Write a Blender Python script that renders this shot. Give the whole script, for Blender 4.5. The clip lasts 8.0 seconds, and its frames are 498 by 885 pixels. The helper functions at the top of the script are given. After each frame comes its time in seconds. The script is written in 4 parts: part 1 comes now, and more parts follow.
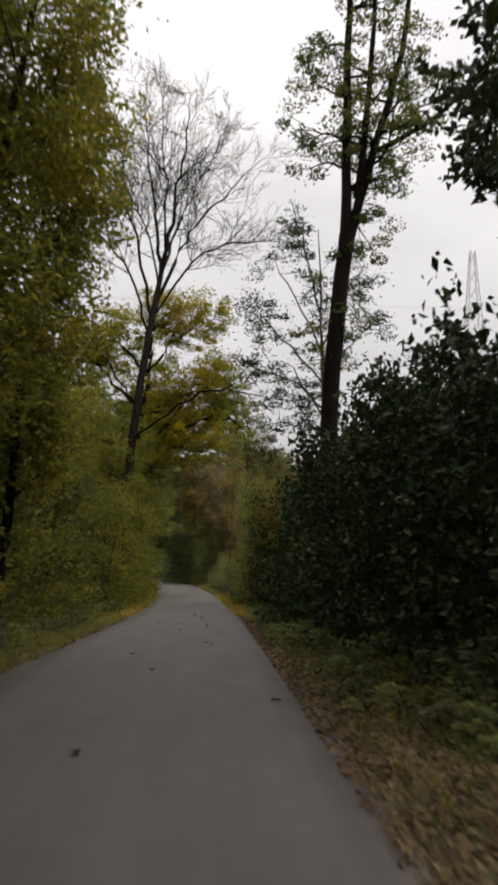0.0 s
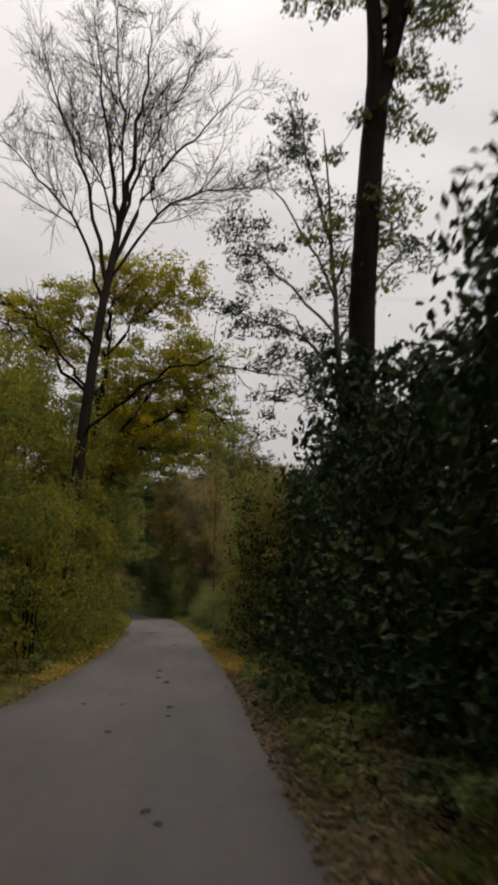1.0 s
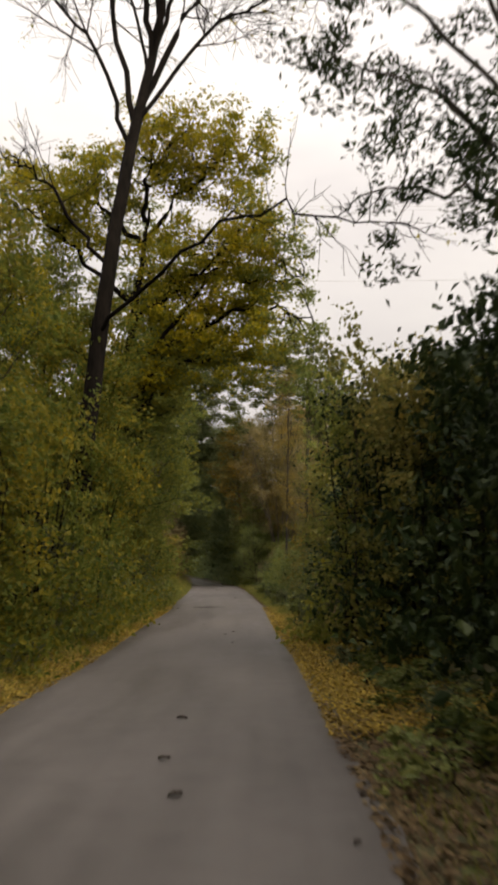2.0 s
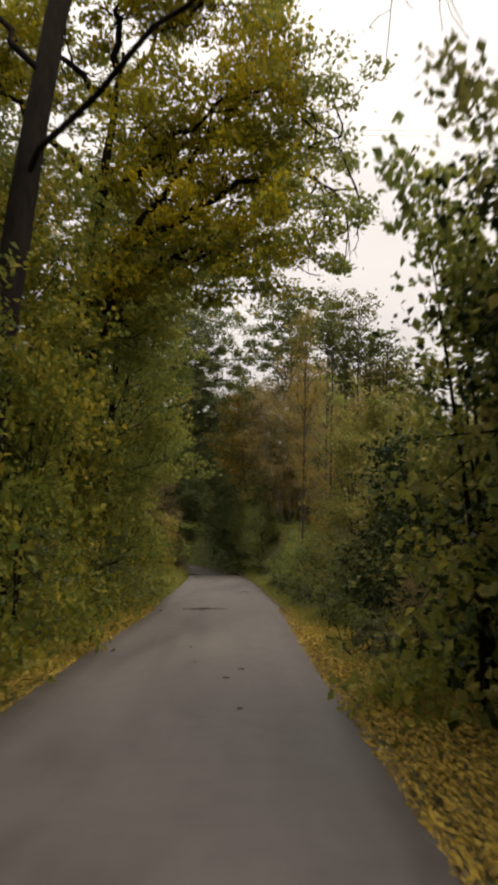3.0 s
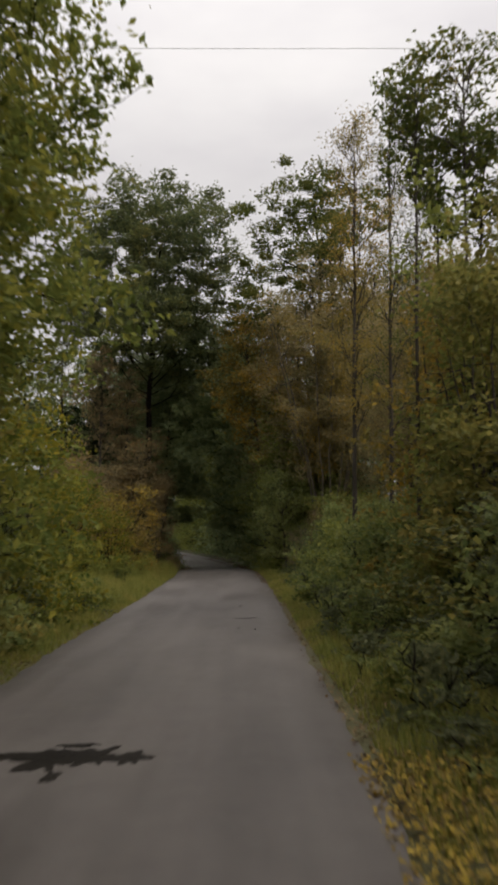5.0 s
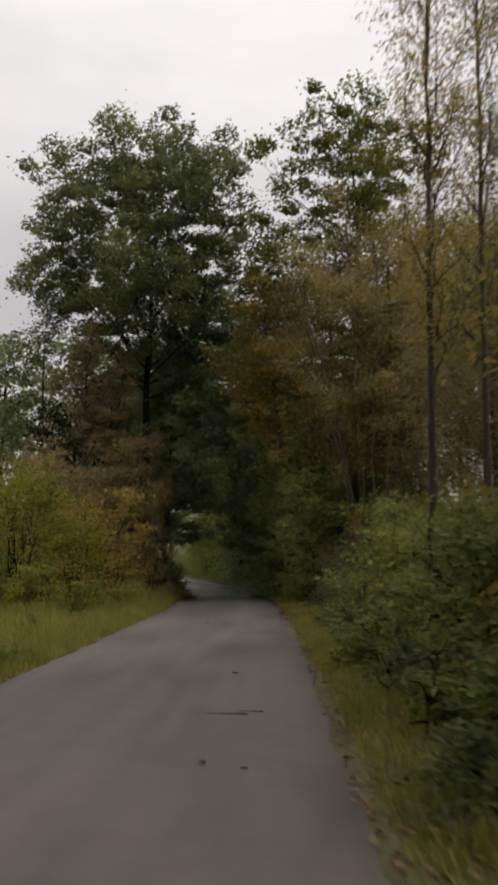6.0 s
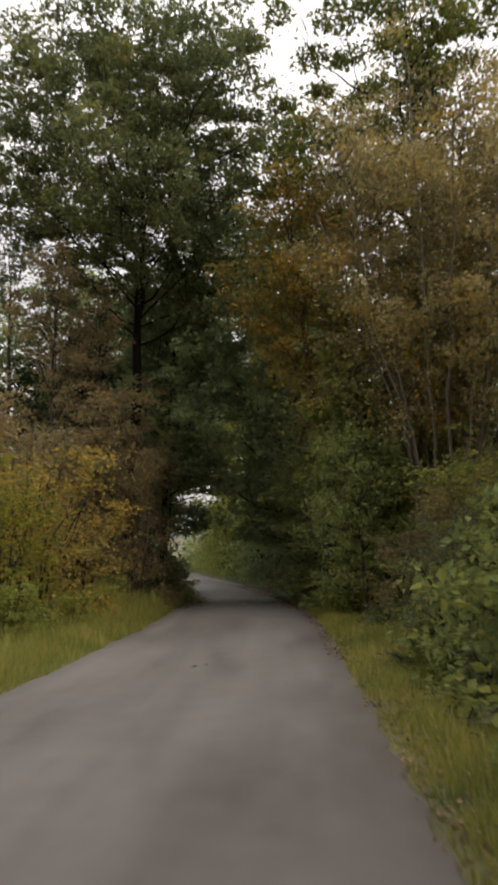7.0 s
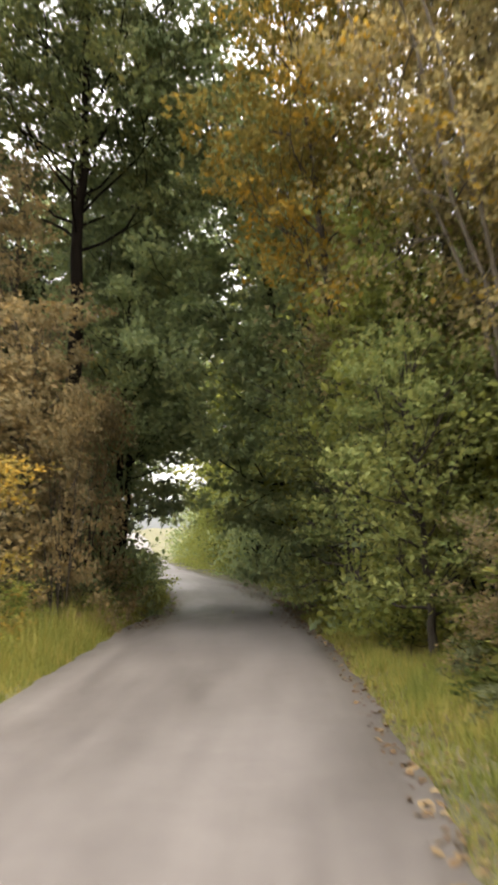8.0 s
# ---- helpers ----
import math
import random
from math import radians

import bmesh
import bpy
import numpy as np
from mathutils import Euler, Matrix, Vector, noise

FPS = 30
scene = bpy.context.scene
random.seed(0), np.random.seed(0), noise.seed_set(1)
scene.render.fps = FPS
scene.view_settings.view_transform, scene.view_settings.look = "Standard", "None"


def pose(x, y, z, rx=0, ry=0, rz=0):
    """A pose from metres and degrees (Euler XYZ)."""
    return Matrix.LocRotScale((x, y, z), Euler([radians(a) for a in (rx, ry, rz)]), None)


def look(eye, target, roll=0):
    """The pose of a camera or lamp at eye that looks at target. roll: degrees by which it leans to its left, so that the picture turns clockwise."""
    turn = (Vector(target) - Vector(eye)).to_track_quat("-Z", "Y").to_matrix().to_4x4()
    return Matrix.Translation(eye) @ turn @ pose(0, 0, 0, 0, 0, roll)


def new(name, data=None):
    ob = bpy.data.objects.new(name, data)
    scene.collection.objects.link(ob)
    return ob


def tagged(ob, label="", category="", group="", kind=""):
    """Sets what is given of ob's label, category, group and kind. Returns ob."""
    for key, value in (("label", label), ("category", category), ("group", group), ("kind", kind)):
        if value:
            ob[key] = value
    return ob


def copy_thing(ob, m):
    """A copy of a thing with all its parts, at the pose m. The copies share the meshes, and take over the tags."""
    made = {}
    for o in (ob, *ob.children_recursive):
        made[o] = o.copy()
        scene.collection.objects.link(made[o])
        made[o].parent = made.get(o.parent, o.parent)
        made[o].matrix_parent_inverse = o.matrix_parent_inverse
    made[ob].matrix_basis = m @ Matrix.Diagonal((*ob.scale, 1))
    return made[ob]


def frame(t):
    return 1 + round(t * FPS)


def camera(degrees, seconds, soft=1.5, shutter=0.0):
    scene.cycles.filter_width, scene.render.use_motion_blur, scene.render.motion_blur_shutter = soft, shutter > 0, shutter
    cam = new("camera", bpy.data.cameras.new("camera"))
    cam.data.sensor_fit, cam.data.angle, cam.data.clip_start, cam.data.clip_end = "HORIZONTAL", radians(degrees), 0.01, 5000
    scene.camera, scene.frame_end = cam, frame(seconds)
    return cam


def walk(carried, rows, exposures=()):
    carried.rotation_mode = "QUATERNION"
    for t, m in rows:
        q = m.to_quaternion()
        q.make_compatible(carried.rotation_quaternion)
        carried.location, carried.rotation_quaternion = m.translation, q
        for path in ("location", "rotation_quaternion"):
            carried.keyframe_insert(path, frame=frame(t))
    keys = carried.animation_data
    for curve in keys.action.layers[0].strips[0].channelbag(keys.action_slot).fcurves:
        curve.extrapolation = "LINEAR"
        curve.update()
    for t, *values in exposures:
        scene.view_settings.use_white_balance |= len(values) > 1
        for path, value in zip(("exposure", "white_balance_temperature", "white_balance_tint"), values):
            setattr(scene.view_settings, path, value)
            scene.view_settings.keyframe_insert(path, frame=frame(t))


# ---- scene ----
cam = camera(32.7, 8.0, soft=3.5, shutter=0.3)
PATH = [
    (0, (0.852, -1.166, 1.455), (0.915, 0.811, 1.751), 1.1),
    (0.5, (0.91, 3.408, 1.55), (0.997, 5.38, 1.867), 1.0),
    (1, (1.02, 8.104, 1.478), (1.125, 10.068, 1.841), -0.4),
    (1.5, (1.043, 13.053, 1.426), (1.04, 15.027, 1.748), -0.4),
    (1.7, (1.061, 14.992, 1.438), (1.023, 16.969, 1.736), -0.5),
    (2.8, (0.569, 24.506, 1.399), (0.497, 26.486, 1.671), -0.1),
    (3, (0.535, 26.019, 1.408), (0.469, 28.001, 1.664), -0.0),
    (3.5, (0.437, 29.914, 1.354), (0.352, 31.892, 1.636), 0.0),
    (4, (0.306, 33.733, 1.394), (0.216, 35.716, 1.636), -0.4),
    (4.5, (0.191, 37.702, 1.403), (0.107, 39.686, 1.638), -0.7),
    (4.7, (0.224, 39.295, 1.449), (0.127, 41.282, 1.654), -0.8),
    (5.8, (0.202, 48.242, 1.199), (0.06, 50.215, 1.491), -0.5),
    (6, (0.026, 49.826, 1.159), (-0.146, 51.798, 1.448), -0.5),
    (6.5, (-0.306, 53.743, 1.102), (-0.536, 55.709, 1.387), -0.7),
    (7, (-0.65, 57.698, 1.146), (-0.874, 59.665, 1.426), -0.7),
    (7.5, (-0.899, 61.271, 1.147), (-1.121, 63.239, 1.427), -0.6),
    (8, (-1.291, 65.498, 1.241), (-1.513, 67.468, 1.499), -0.9),
]
walk(cam, [(t, look(eye, target, roll)) for t, eye, target, roll in PATH],
     [(0, 0.35, 6950, 12), (0.5, 0.1, 7050, 12), (1.0, 0.08, 7150, 12), (1.6, 0.36, 7450, 13), (3.0, 0.58, 7600, 13), (3.7, 0.55, 7350, 12), (4.5, 0.25, 7000, 12), (6.0, 0.12, 7050, 12), (6.6, 0.2, 7100, 12), (7.1, 0.9, 7150, 12), (7.6, 1.72, 7200, 12), (8.0, 2.28, 7200, 12)])


# ---- light ----
world = bpy.data.worlds.new("overcast_sky")
scene.world = world
world.use_nodes = True
wn, wl = world.node_tree.nodes, world.node_tree.links
wn.clear()
w_out = wn.new("ShaderNodeOutputWorld")
w_bg = wn.new("ShaderNodeBackground")
w_bg.inputs["Strength"].default_value = 0.1
w_sky = wn.new("ShaderNodeTexSky")
w_sky.sky_type = "NISHITA"
w_sky.sun_disc = False
w_sky.sun_elevation = radians(52)
w_sky.sun_rotation = radians(113)
w_sky.dust_density = 4.0
w_co = wn.new("ShaderNodeTexCoord")
w_map = wn.new("ShaderNodeMapping")
w_map.inputs["Scale"].default_value = (1.0, 1.0, 2.6)
w_noise = wn.new("ShaderNodeTexNoise")
w_noise.inputs["Scale"].default_value = 2.2
w_noise.inputs["Detail"].default_value = 5.0
w_ramp = wn.new("ShaderNodeValToRGB")
w_ramp.color_ramp.elements[0].position = 0.34
w_ramp.color_ramp.elements[0].color = (0.72, 0.725, 0.785, 1)
w_ramp.color_ramp.elements[1].position = 0.66
w_ramp.color_ramp.elements[1].color = (0.97, 0.985, 1.02, 1)
w_gain = wn.new("ShaderNodeVectorMath")
w_gain.operation = "SCALE"
w_mix = wn.new("ShaderNodeMixRGB")
w_mix.inputs["Fac"].default_value = 0.92
wl.new(w_co.outputs["Generated"], w_map.inputs["Vector"])
wl.new(w_map.outputs["Vector"], w_noise.inputs["Vector"])
wl.new(w_noise.outputs["Fac"], w_ramp.inputs["Fac"])
w_sep = wn.new("ShaderNodeSeparateXYZ")
w_up = wn.new("ShaderNodeMapRange")
for key, value in (("From Min", 0.0), ("From Max", 1.0), ("To Min", 5.7), ("To Max", 19.6)):
    w_up.inputs[key].default_value = value
wl.new(w_co.outputs["Generated"], w_sep.inputs["Vector"])
w_sq = wn.new("ShaderNodeMath")
w_sq.operation = "MULTIPLY"
wl.new(w_sep.outputs["Z"], w_sq.inputs[0])
wl.new(w_sep.outputs["Z"], w_sq.inputs[1])
wl.new(w_sq.outputs[0], w_up.inputs["Value"])
wl.new(w_up.outputs["Result"], w_gain.inputs["Scale"])
wl.new(w_ramp.outputs["Color"], w_gain.inputs[0])
wl.new(w_sky.outputs["Color"], w_mix.inputs["Color1"])
wl.new(w_gain.outputs["Vector"], w_mix.inputs["Color2"])
wl.new(w_mix.outputs["Color"], w_bg.inputs["Color"])
wl.new(w_bg.outputs["Background"], w_out.inputs["Surface"])

sun = new("sun", bpy.data.lights.new("sun", "SUN"))
sun.data.energy, sun.data.angle, sun.data.color = 1.5, radians(40), (1.0, 0.96, 0.9)
sun.matrix_basis = look((35, -15, 50), (0, 0, 0))


# ---- materials ----
def base_material(name, rough=0.8):
    mat = bpy.data.materials.new(name)
    mat.use_nodes = True
    n, l = mat.node_tree.nodes, mat.node_tree.links
    b = n["Principled BSDF"]
    b.inputs["Roughness"].default_value = rough
    return mat, n, l, b


def ramp_node(n, stops):
    r = n.new("ShaderNodeValToRGB")
    e = r.color_ramp.elements
    while len(e) < len(stops):
        e.new(0.5)
    for k, (p, c) in enumerate(stops):
        e[k].position, e[k].color = p, (*c, 1)
    return r


def noise_node(n, l, vector, scale, detail=4.0, rough=0.55):
    t = n.new("ShaderNodeTexNoise")
    t.inputs["Scale"].default_value = scale
    t.inputs["Detail"].default_value = detail
    t.inputs["Roughness"].default_value = rough
    l.new(vector, t.inputs["Vector"])
    return t


def math_node(n, l, op, a, b):
    m = n.new("ShaderNodeMath")
    m.operation = op
    for k, v in enumerate((a, b)):
        if isinstance(v, (int, float)):
            m.inputs[k].default_value = v
        else:
            l.new(v, m.inputs[k])
    return m.outputs[0]


def leaf_material(name, stops, patch=0.45, scale=0.5, rough=0.5, through_light=0.54):
    """Leaves: hue by leaf, and by drifts over the crown."""
    mat, n, l, b = base_material(name, rough)
    g = n.new("ShaderNodeNewGeometry")
    drift = noise_node(n, l, g.outputs["Position"], scale, 3.0)
    wide = math_node(n, l, "MULTIPLY_ADD", drift.outputs["Fac"], 2.4)
    wide.node.inputs[2].default_value = -0.7
    a = math_node(n, l, "MULTIPLY", wide, patch)
    c = math_node(n, l, "MULTIPLY", g.outputs["Random Per Island"], 1.0 - patch)
    f = math_node(n, l, "ADD", a, c)
    r = ramp_node(n, stops)
    l.new(f, r.inputs["Fac"])
    l.new(r.outputs["Color"], b.inputs["Base Color"])
    b.inputs["Specular IOR Level"].default_value = 0.12
    tr = n.new("ShaderNodeBsdfTranslucent")
    l.new(r.outputs["Color"], tr.inputs["Color"])
    mix = n.new("ShaderNodeMixShader")
    mix.inputs["Fac"].default_value = through_light
    l.new(b.outputs["BSDF"], mix.inputs[1])
    l.new(tr.outputs["BSDF"], mix.inputs[2])
    l.new(mix.outputs["Shader"], n["Material Output"].inputs["Surface"])
    return mat


def bark_material(name, dark, light, scale=6.0):
    mat, n, l, b = base_material(name, 0.9)
    b.inputs["Specular IOR Level"].default_value = 0.06
    co = n.new("ShaderNodeTexCoord")
    mp = n.new("ShaderNodeMapping")
    mp.inputs["Scale"].default_value = (1, 1, 0.22)
    l.new(co.outputs["Object"], mp.inputs["Vector"])
    t = noise_node(n, l, mp.outputs["Vector"], scale * 2, 6.0, 0.7)
    s = noise_node(n, l, co.outputs["Object"], 0.9, 3.0)
    m = math_node(n, l, "ADD", math_node(n, l, "MULTIPLY", t.outputs["Fac"], 0.7), math_node(n, l, "MULTIPLY", s.outputs["Fac"], 0.3))
    r = ramp_node(n, [(0.35, dark), (0.65, light)])
    l.new(m, r.inputs["Fac"])
    l.new(r.outputs["Color"], b.inputs["Base Color"])
    bump = n.new("ShaderNodeBump")
    bump.inputs["Strength"].default_value = 0.7
    bump.inputs["Distance"].default_value = 0.03
    l.new(t.outputs["Fac"], bump.inputs["Height"])
    l.new(bump.outputs["Normal"], b.inputs["Normal"])
    return mat


def ground_material(name, stops, fine=14.0, broad=0.7, bump_depth=0.03, rough=0.95):
    mat, n, l, b = base_material(name, rough)
    g = n.new("ShaderNodeNewGeometry")
    t1 = noise_node(n, l, g.outputs["Position"], fine, 6.0, 0.7)
    t2 = noise_node(n, l, g.outputs["Position"], broad, 4.0)
    m = math_node(n, l, "ADD", math_node(n, l, "MULTIPLY", t1.outputs["Fac"], 0.5), math_node(n, l, "MULTIPLY", t2.outputs["Fac"], 0.5))
    r = ramp_node(n, stops)
    l.new(m, r.inputs["Fac"])
    l.new(r.outputs["Color"], b.inputs["Base Color"])
    bump = n.new("ShaderNodeBump")
    bump.inputs["Strength"].default_value = 0.6
    bump.inputs["Distance"].default_value = bump_depth
    l.new(t1.outputs["Fac"], bump.inputs["Height"])
    l.new(bump.outputs["Normal"], b.inputs["Normal"])
    return mat


def asphalt_material():
    """Worn grey asphalt: stone grain, long wheel-worn bands, damp dull stains."""
    mat, n, l, b = base_material("worn_asphalt", 0.75)
    g = n.new("ShaderNodeNewGeometry")
    uv = n.new("ShaderNodeUVMap")
    grain = noise_node(n, l, g.outputs["Position"], 160.0, 3.0, 0.8)
    long_map = n.new("ShaderNodeMapping")
    long_map.inputs["Scale"].default_value = (1.0, 0.22, 1)
    l.new(uv.outputs["UV"], long_map.inputs["Vector"])
    stain = noise_node(n, l, long_map.outputs["Vector"], 0.9, 5.0, 0.6)
    mp = n.new("ShaderNodeMapping")
    mp.inputs["Scale"].default_value = (3.2, 0.10, 1)
    l.new(uv.outputs["UV"], mp.inputs["Vector"])
    band = noise_node(n, l, mp.outputs["Vector"], 1.4, 3.0)
    m = math_node(n, l, "ADD", math_node(n, l, "MULTIPLY", grain.outputs["Fac"], 0.22), math_node(n, l, "MULTIPLY", stain.outputs["Fac"], 0.50))
    m = math_node(n, l, "ADD", m, math_node(n, l, "MULTIPLY", band.outputs["Fac"], 0.16))
    damp = noise_node(n, l, g.outputs["Position"], 3.2, 5.0, 0.65)
    m = math_node(n, l, "ADD", m, math_node(n, l, "MULTIPLY", damp.outputs["Fac"], 0.18))
    m = math_node(n, l, "ADD", m, -0.03)
    r = ramp_node(n, [(0.38, (0.056, 0.048, 0.043)), (0.50, (0.086, 0.076, 0.069)), (0.63, (0.118, 0.106, 0.097))])
    l.new(m, r.inputs["Fac"])
    l.new(r.outputs["Color"], b.inputs["Base Color"])
    rr = ramp_node(n, [(0.35, (0.50, 0.50, 0.50)), (0.65, (0.78, 0.78, 0.78))])
    l.new(stain.outputs["Fac"], rr.inputs["Fac"])
    l.new(rr.outputs["Color"], b.inputs["Roughness"])
    bump = n.new("ShaderNodeBump")
    bump.inputs["Strength"].default_value = 0.35
    bump.inputs["Distance"].default_value = 0.006
    l.new(grain.outputs["Fac"], bump.inputs["Height"])
    l.new(bump.outputs["Normal"], b.inputs["Normal"])
    return mat


def plain_material(name, color, rough=0.7, metal=0.0):
    mat, n, l, b = base_material(name, rough)
    g = n.new("ShaderNodeNewGeometry")
    t = noise_node(n, l, g.outputs["Position"], 9.0, 4.0)
    r = ramp_node(n, [(0.3, tuple(0.8 * c for c in color)), (0.7, tuple(min(1, 1.15 * c) for c in color))])
    l.new(t.outputs["Fac"], r.inputs["Fac"])
    l.new(r.outputs["Color"], b.inputs["Base Color"])
    b.inputs["Metallic"].default_value = metal
    return mat


# dark green leaves, with part of the hedge's shade in the base colour
LEAF_DARK = leaf_material("shade_darkened_green_leaves", [(0.1, (0.011, 0.021, 0.008)), (0.5, (0.023, 0.039, 0.011)), (0.85, (0.048, 0.062, 0.016)), (1.0, (0.11, 0.10, 0.024))], through_light=0.15)
LEAF_MIXED = leaf_material("green_and_yellow_leaves", [(0.12, (0.076, 0.110, 0.024)), (0.45, (0.148, 0.164, 0.030)), (0.7, (0.245, 0.214, 0.030)), (0.95, (0.39, 0.295, 0.030))])
LEAF_YELLOW = leaf_material("yellowing_leaves", [(0.1, (0.13, 0.150, 0.020)), (0.4, (0.25, 0.235, 0.022)), (0.7, (0.41, 0.33, 0.020)), (1.0, (0.56, 0.41, 0.020))])
LEAF_OAK = leaf_material("oak_leaves", [(0.1, (0.052, 0.074, 0.022)), (0.5, (0.098, 0.120, 0.029)), (0.82, (0.17, 0.160, 0.034)), (1.0, (0.31, 0.21, 0.035))])
LEAF_ORANGE = leaf_material("orange_brown_leaves", [(0.1, (0.14, 0.13, 0.040)), (0.5, (0.24, 0.185, 0.046)), (0.8, (0.41, 0.25, 0.038)), (1.0, (0.56, 0.30, 0.030))])
LEAF_OLIVE = leaf_material("olive_brown_leaves", [(0.1, (0.150, 0.140, 0.066)), (0.45, (0.26, 0.222, 0.105)), (0.8, (0.35, 0.272, 0.118)), (1.0, (0.45, 0.29, 0.085))], through_light=0.6)
LEAF_GREEN = leaf_material("deep_green_leaves", [(0.1, (0.105, 0.140, 0.038)), (0.5, (0.195, 0.222, 0.054)), (0.82, (0.30, 0.285, 0.056)), (1.0, (0.44, 0.35, 0.050))])
LEAF_OAKEN = leaf_material("grey_green_oak_leaves", [(0.1, (0.062, 0.084, 0.040)), (0.5, (0.115, 0.140, 0.058)), (0.82, (0.19, 0.192, 0.066)), (1.0, (0.33, 0.25, 0.066))])
LEAF_MOSS = leaf_material("moss_green_leaves", [(0.1, (0.052, 0.078, 0.022)), (0.5, (0.100, 0.118, 0.028)), (0.8, (0.165, 0.150, 0.030)), (1.0, (0.33, 0.23, 0.030))])
LEAF_DRAB = leaf_material("drab_green_leaves", [(0.1, (0.105, 0.120, 0.036)), (0.5, (0.205, 0.196, 0.055)), (0.85, (0.30, 0.245, 0.066)), (1.0, (0.42, 0.29, 0.055))])
LEAF_SAGE = leaf_material("dull_sage_green_leaves", [(0.1, (0.155, 0.205, 0.108)), (0.5, (0.250, 0.305, 0.148)), (0.85, (0.33, 0.35, 0.15)), (1.0, (0.42, 0.34, 0.12))], rough=0.55, through_light=0.6)
LEAF_HAZEL = leaf_material("hazel_leaves", [(0.1, (0.130, 0.162, 0.044)), (0.5, (0.220, 0.244, 0.062)), (0.9, (0.31, 0.300, 0.074)), (1.0, (0.42, 0.33, 0.06))])
LEAF_RUST = leaf_material("rusty_leaves", [(0.1, (0.150, 0.134, 0.074)), (0.5, (0.25, 0.200, 0.104)), (1.0, (0.37, 0.255, 0.105))], through_light=0.6)
LEAF_GREY = leaf_material("grey_green_leaves", [(0.1, (0.075, 0.090, 0.045)), (0.6, (0.135, 0.150, 0.075)), (1.0, (0.24, 0.23, 0.10))], rough=0.6)
LEAF_FRESH = leaf_material("fresh_green_leaves", [(0.1, (0.120, 0.158, 0.056)), (0.5, (0.208, 0.238, 0.082)), (0.9, (0.29, 0.29, 0.088)), (1.0, (0.39, 0.33, 0.080))])
GRASS = leaf_material("verge_grass", [(0.15, (0.120, 0.150, 0.038)), (0.45, (0.220, 0.230, 0.054)), (0.75, (0.33, 0.285, 0.082)), (1.0, (0.46, 0.37, 0.15))], patch=0.5, scale=1.1, rough=0.6)
FALLEN_YELLOW = leaf_material("fallen_yellow_leaves", [(0.05, (0.10, 0.066, 0.026)), (0.35, (0.23, 0.155, 0.036)), (0.75, (0.41, 0.285, 0.045)), (1.0, (0.52, 0.38, 0.08))], patch=0.3, rough=0.65, through_light=0.1)
FALLEN_BROWN = leaf_material("fallen_brown_leaves", [(0.1, (0.060, 0.040, 0.024)), (0.5, (0.13, 0.085, 0.042)), (0.85, (0.21, 0.15, 0.075)), (1.0, (0.32, 0.24, 0.12))], patch=0.3, rough=0.7, through_light=0.1)
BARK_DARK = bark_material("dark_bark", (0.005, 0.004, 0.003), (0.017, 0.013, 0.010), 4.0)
BARK_GREY = bark_material("grey_bark", (0.030, 0.026, 0.022), (0.095, 0.082, 0.066))
BARK_PALE = bark_material("pale_bark", (0.075, 0.064, 0.050), (0.19, 0.165, 0.13))
SOIL = ground_material("meadow_soil", [(0.32, (0.038, 0.036, 0.016)), (0.5, (0.070, 0.068, 0.026)), (0.68, (0.12, 0.105, 0.042))])
ASPHALT = asphalt_material()
TAR = ground_material("damp_tar_patch", [(0.35, (0.006, 0.005, 0.004)), (0.65, (0.022, 0.019, 0.016))], fine=40, bump_depth=0.01, rough=0.6)
TAR.node_tree.nodes["Principled BSDF"].inputs["Specular IOR Level"].default_value = 0.08
DEBRIS = plain_material("rotten_wood", (0.035, 0.025, 0.018), 0.85)
# wooded hill whose blue-grey base colour includes the haze of distance
HILL = ground_material("far_wooded_hill", [(0.3, (0.070, 0.078, 0.080)), (0.7, (0.100, 0.108, 0.108))], fine=0.2, broad=0.01)
# steel lightened in its base colour to look faint through haze
STEEL = plain_material("haze_paled_galvanised_steel", (0.60, 0.61, 0.63), 0.6, 0.2)
LEAF_GOLD = leaf_material("dull_golden_leaves", [(0.1, (0.150, 0.138, 0.044)), (0.5, (0.27, 0.208, 0.054)), (0.8, (0.40, 0.262, 0.052)), (1.0, (0.51, 0.30, 0.045))])


# ---- mesh helpers ----
def tri_mesh(name, verts, faces, mat, smooth=False):
    """A mesh from arrays: verts n x 3, faces m x 3 or m x 4."""
    me = bpy.data.meshes.new(name)
    verts, faces = np.asarray(verts, dtype=np.float32), np.asarray(faces, dtype=np.int32)
    k = faces.shape[1]
    me.vertices.add(len(verts))
    me.vertices.foreach_set("co", verts.ravel())
    me.loops.add(faces.size)
    me.loops.foreach_set("vertex_index", faces.ravel())
    me.polygons.add(len(faces))
    me.polygons.foreach_set("loop_start", np.arange(0, faces.size, k, dtype=np.int32))
    me.polygons.foreach_set("use_smooth", np.full(len(faces), smooth, dtype=bool))
    me.update(calc_edges=True)
    me.materials.append(mat)
    return me


def child(name, me, parent, label="", kind=""):
    ob = new(name, me)
    ob.parent = parent
    return tagged(ob, label=label, kind=kind)


def thing(name, x, y, z, label, category, group="", kind=""):
    ob = new(name)
    ob.empty_display_size = 0.2
    ob.matrix_basis = pose(x, y, z)
    return tagged(ob, label, category, group, kind)


def unit(v):
    return v / np.maximum(np.linalg.norm(v, axis=-1, keepdims=True), 1e-9)


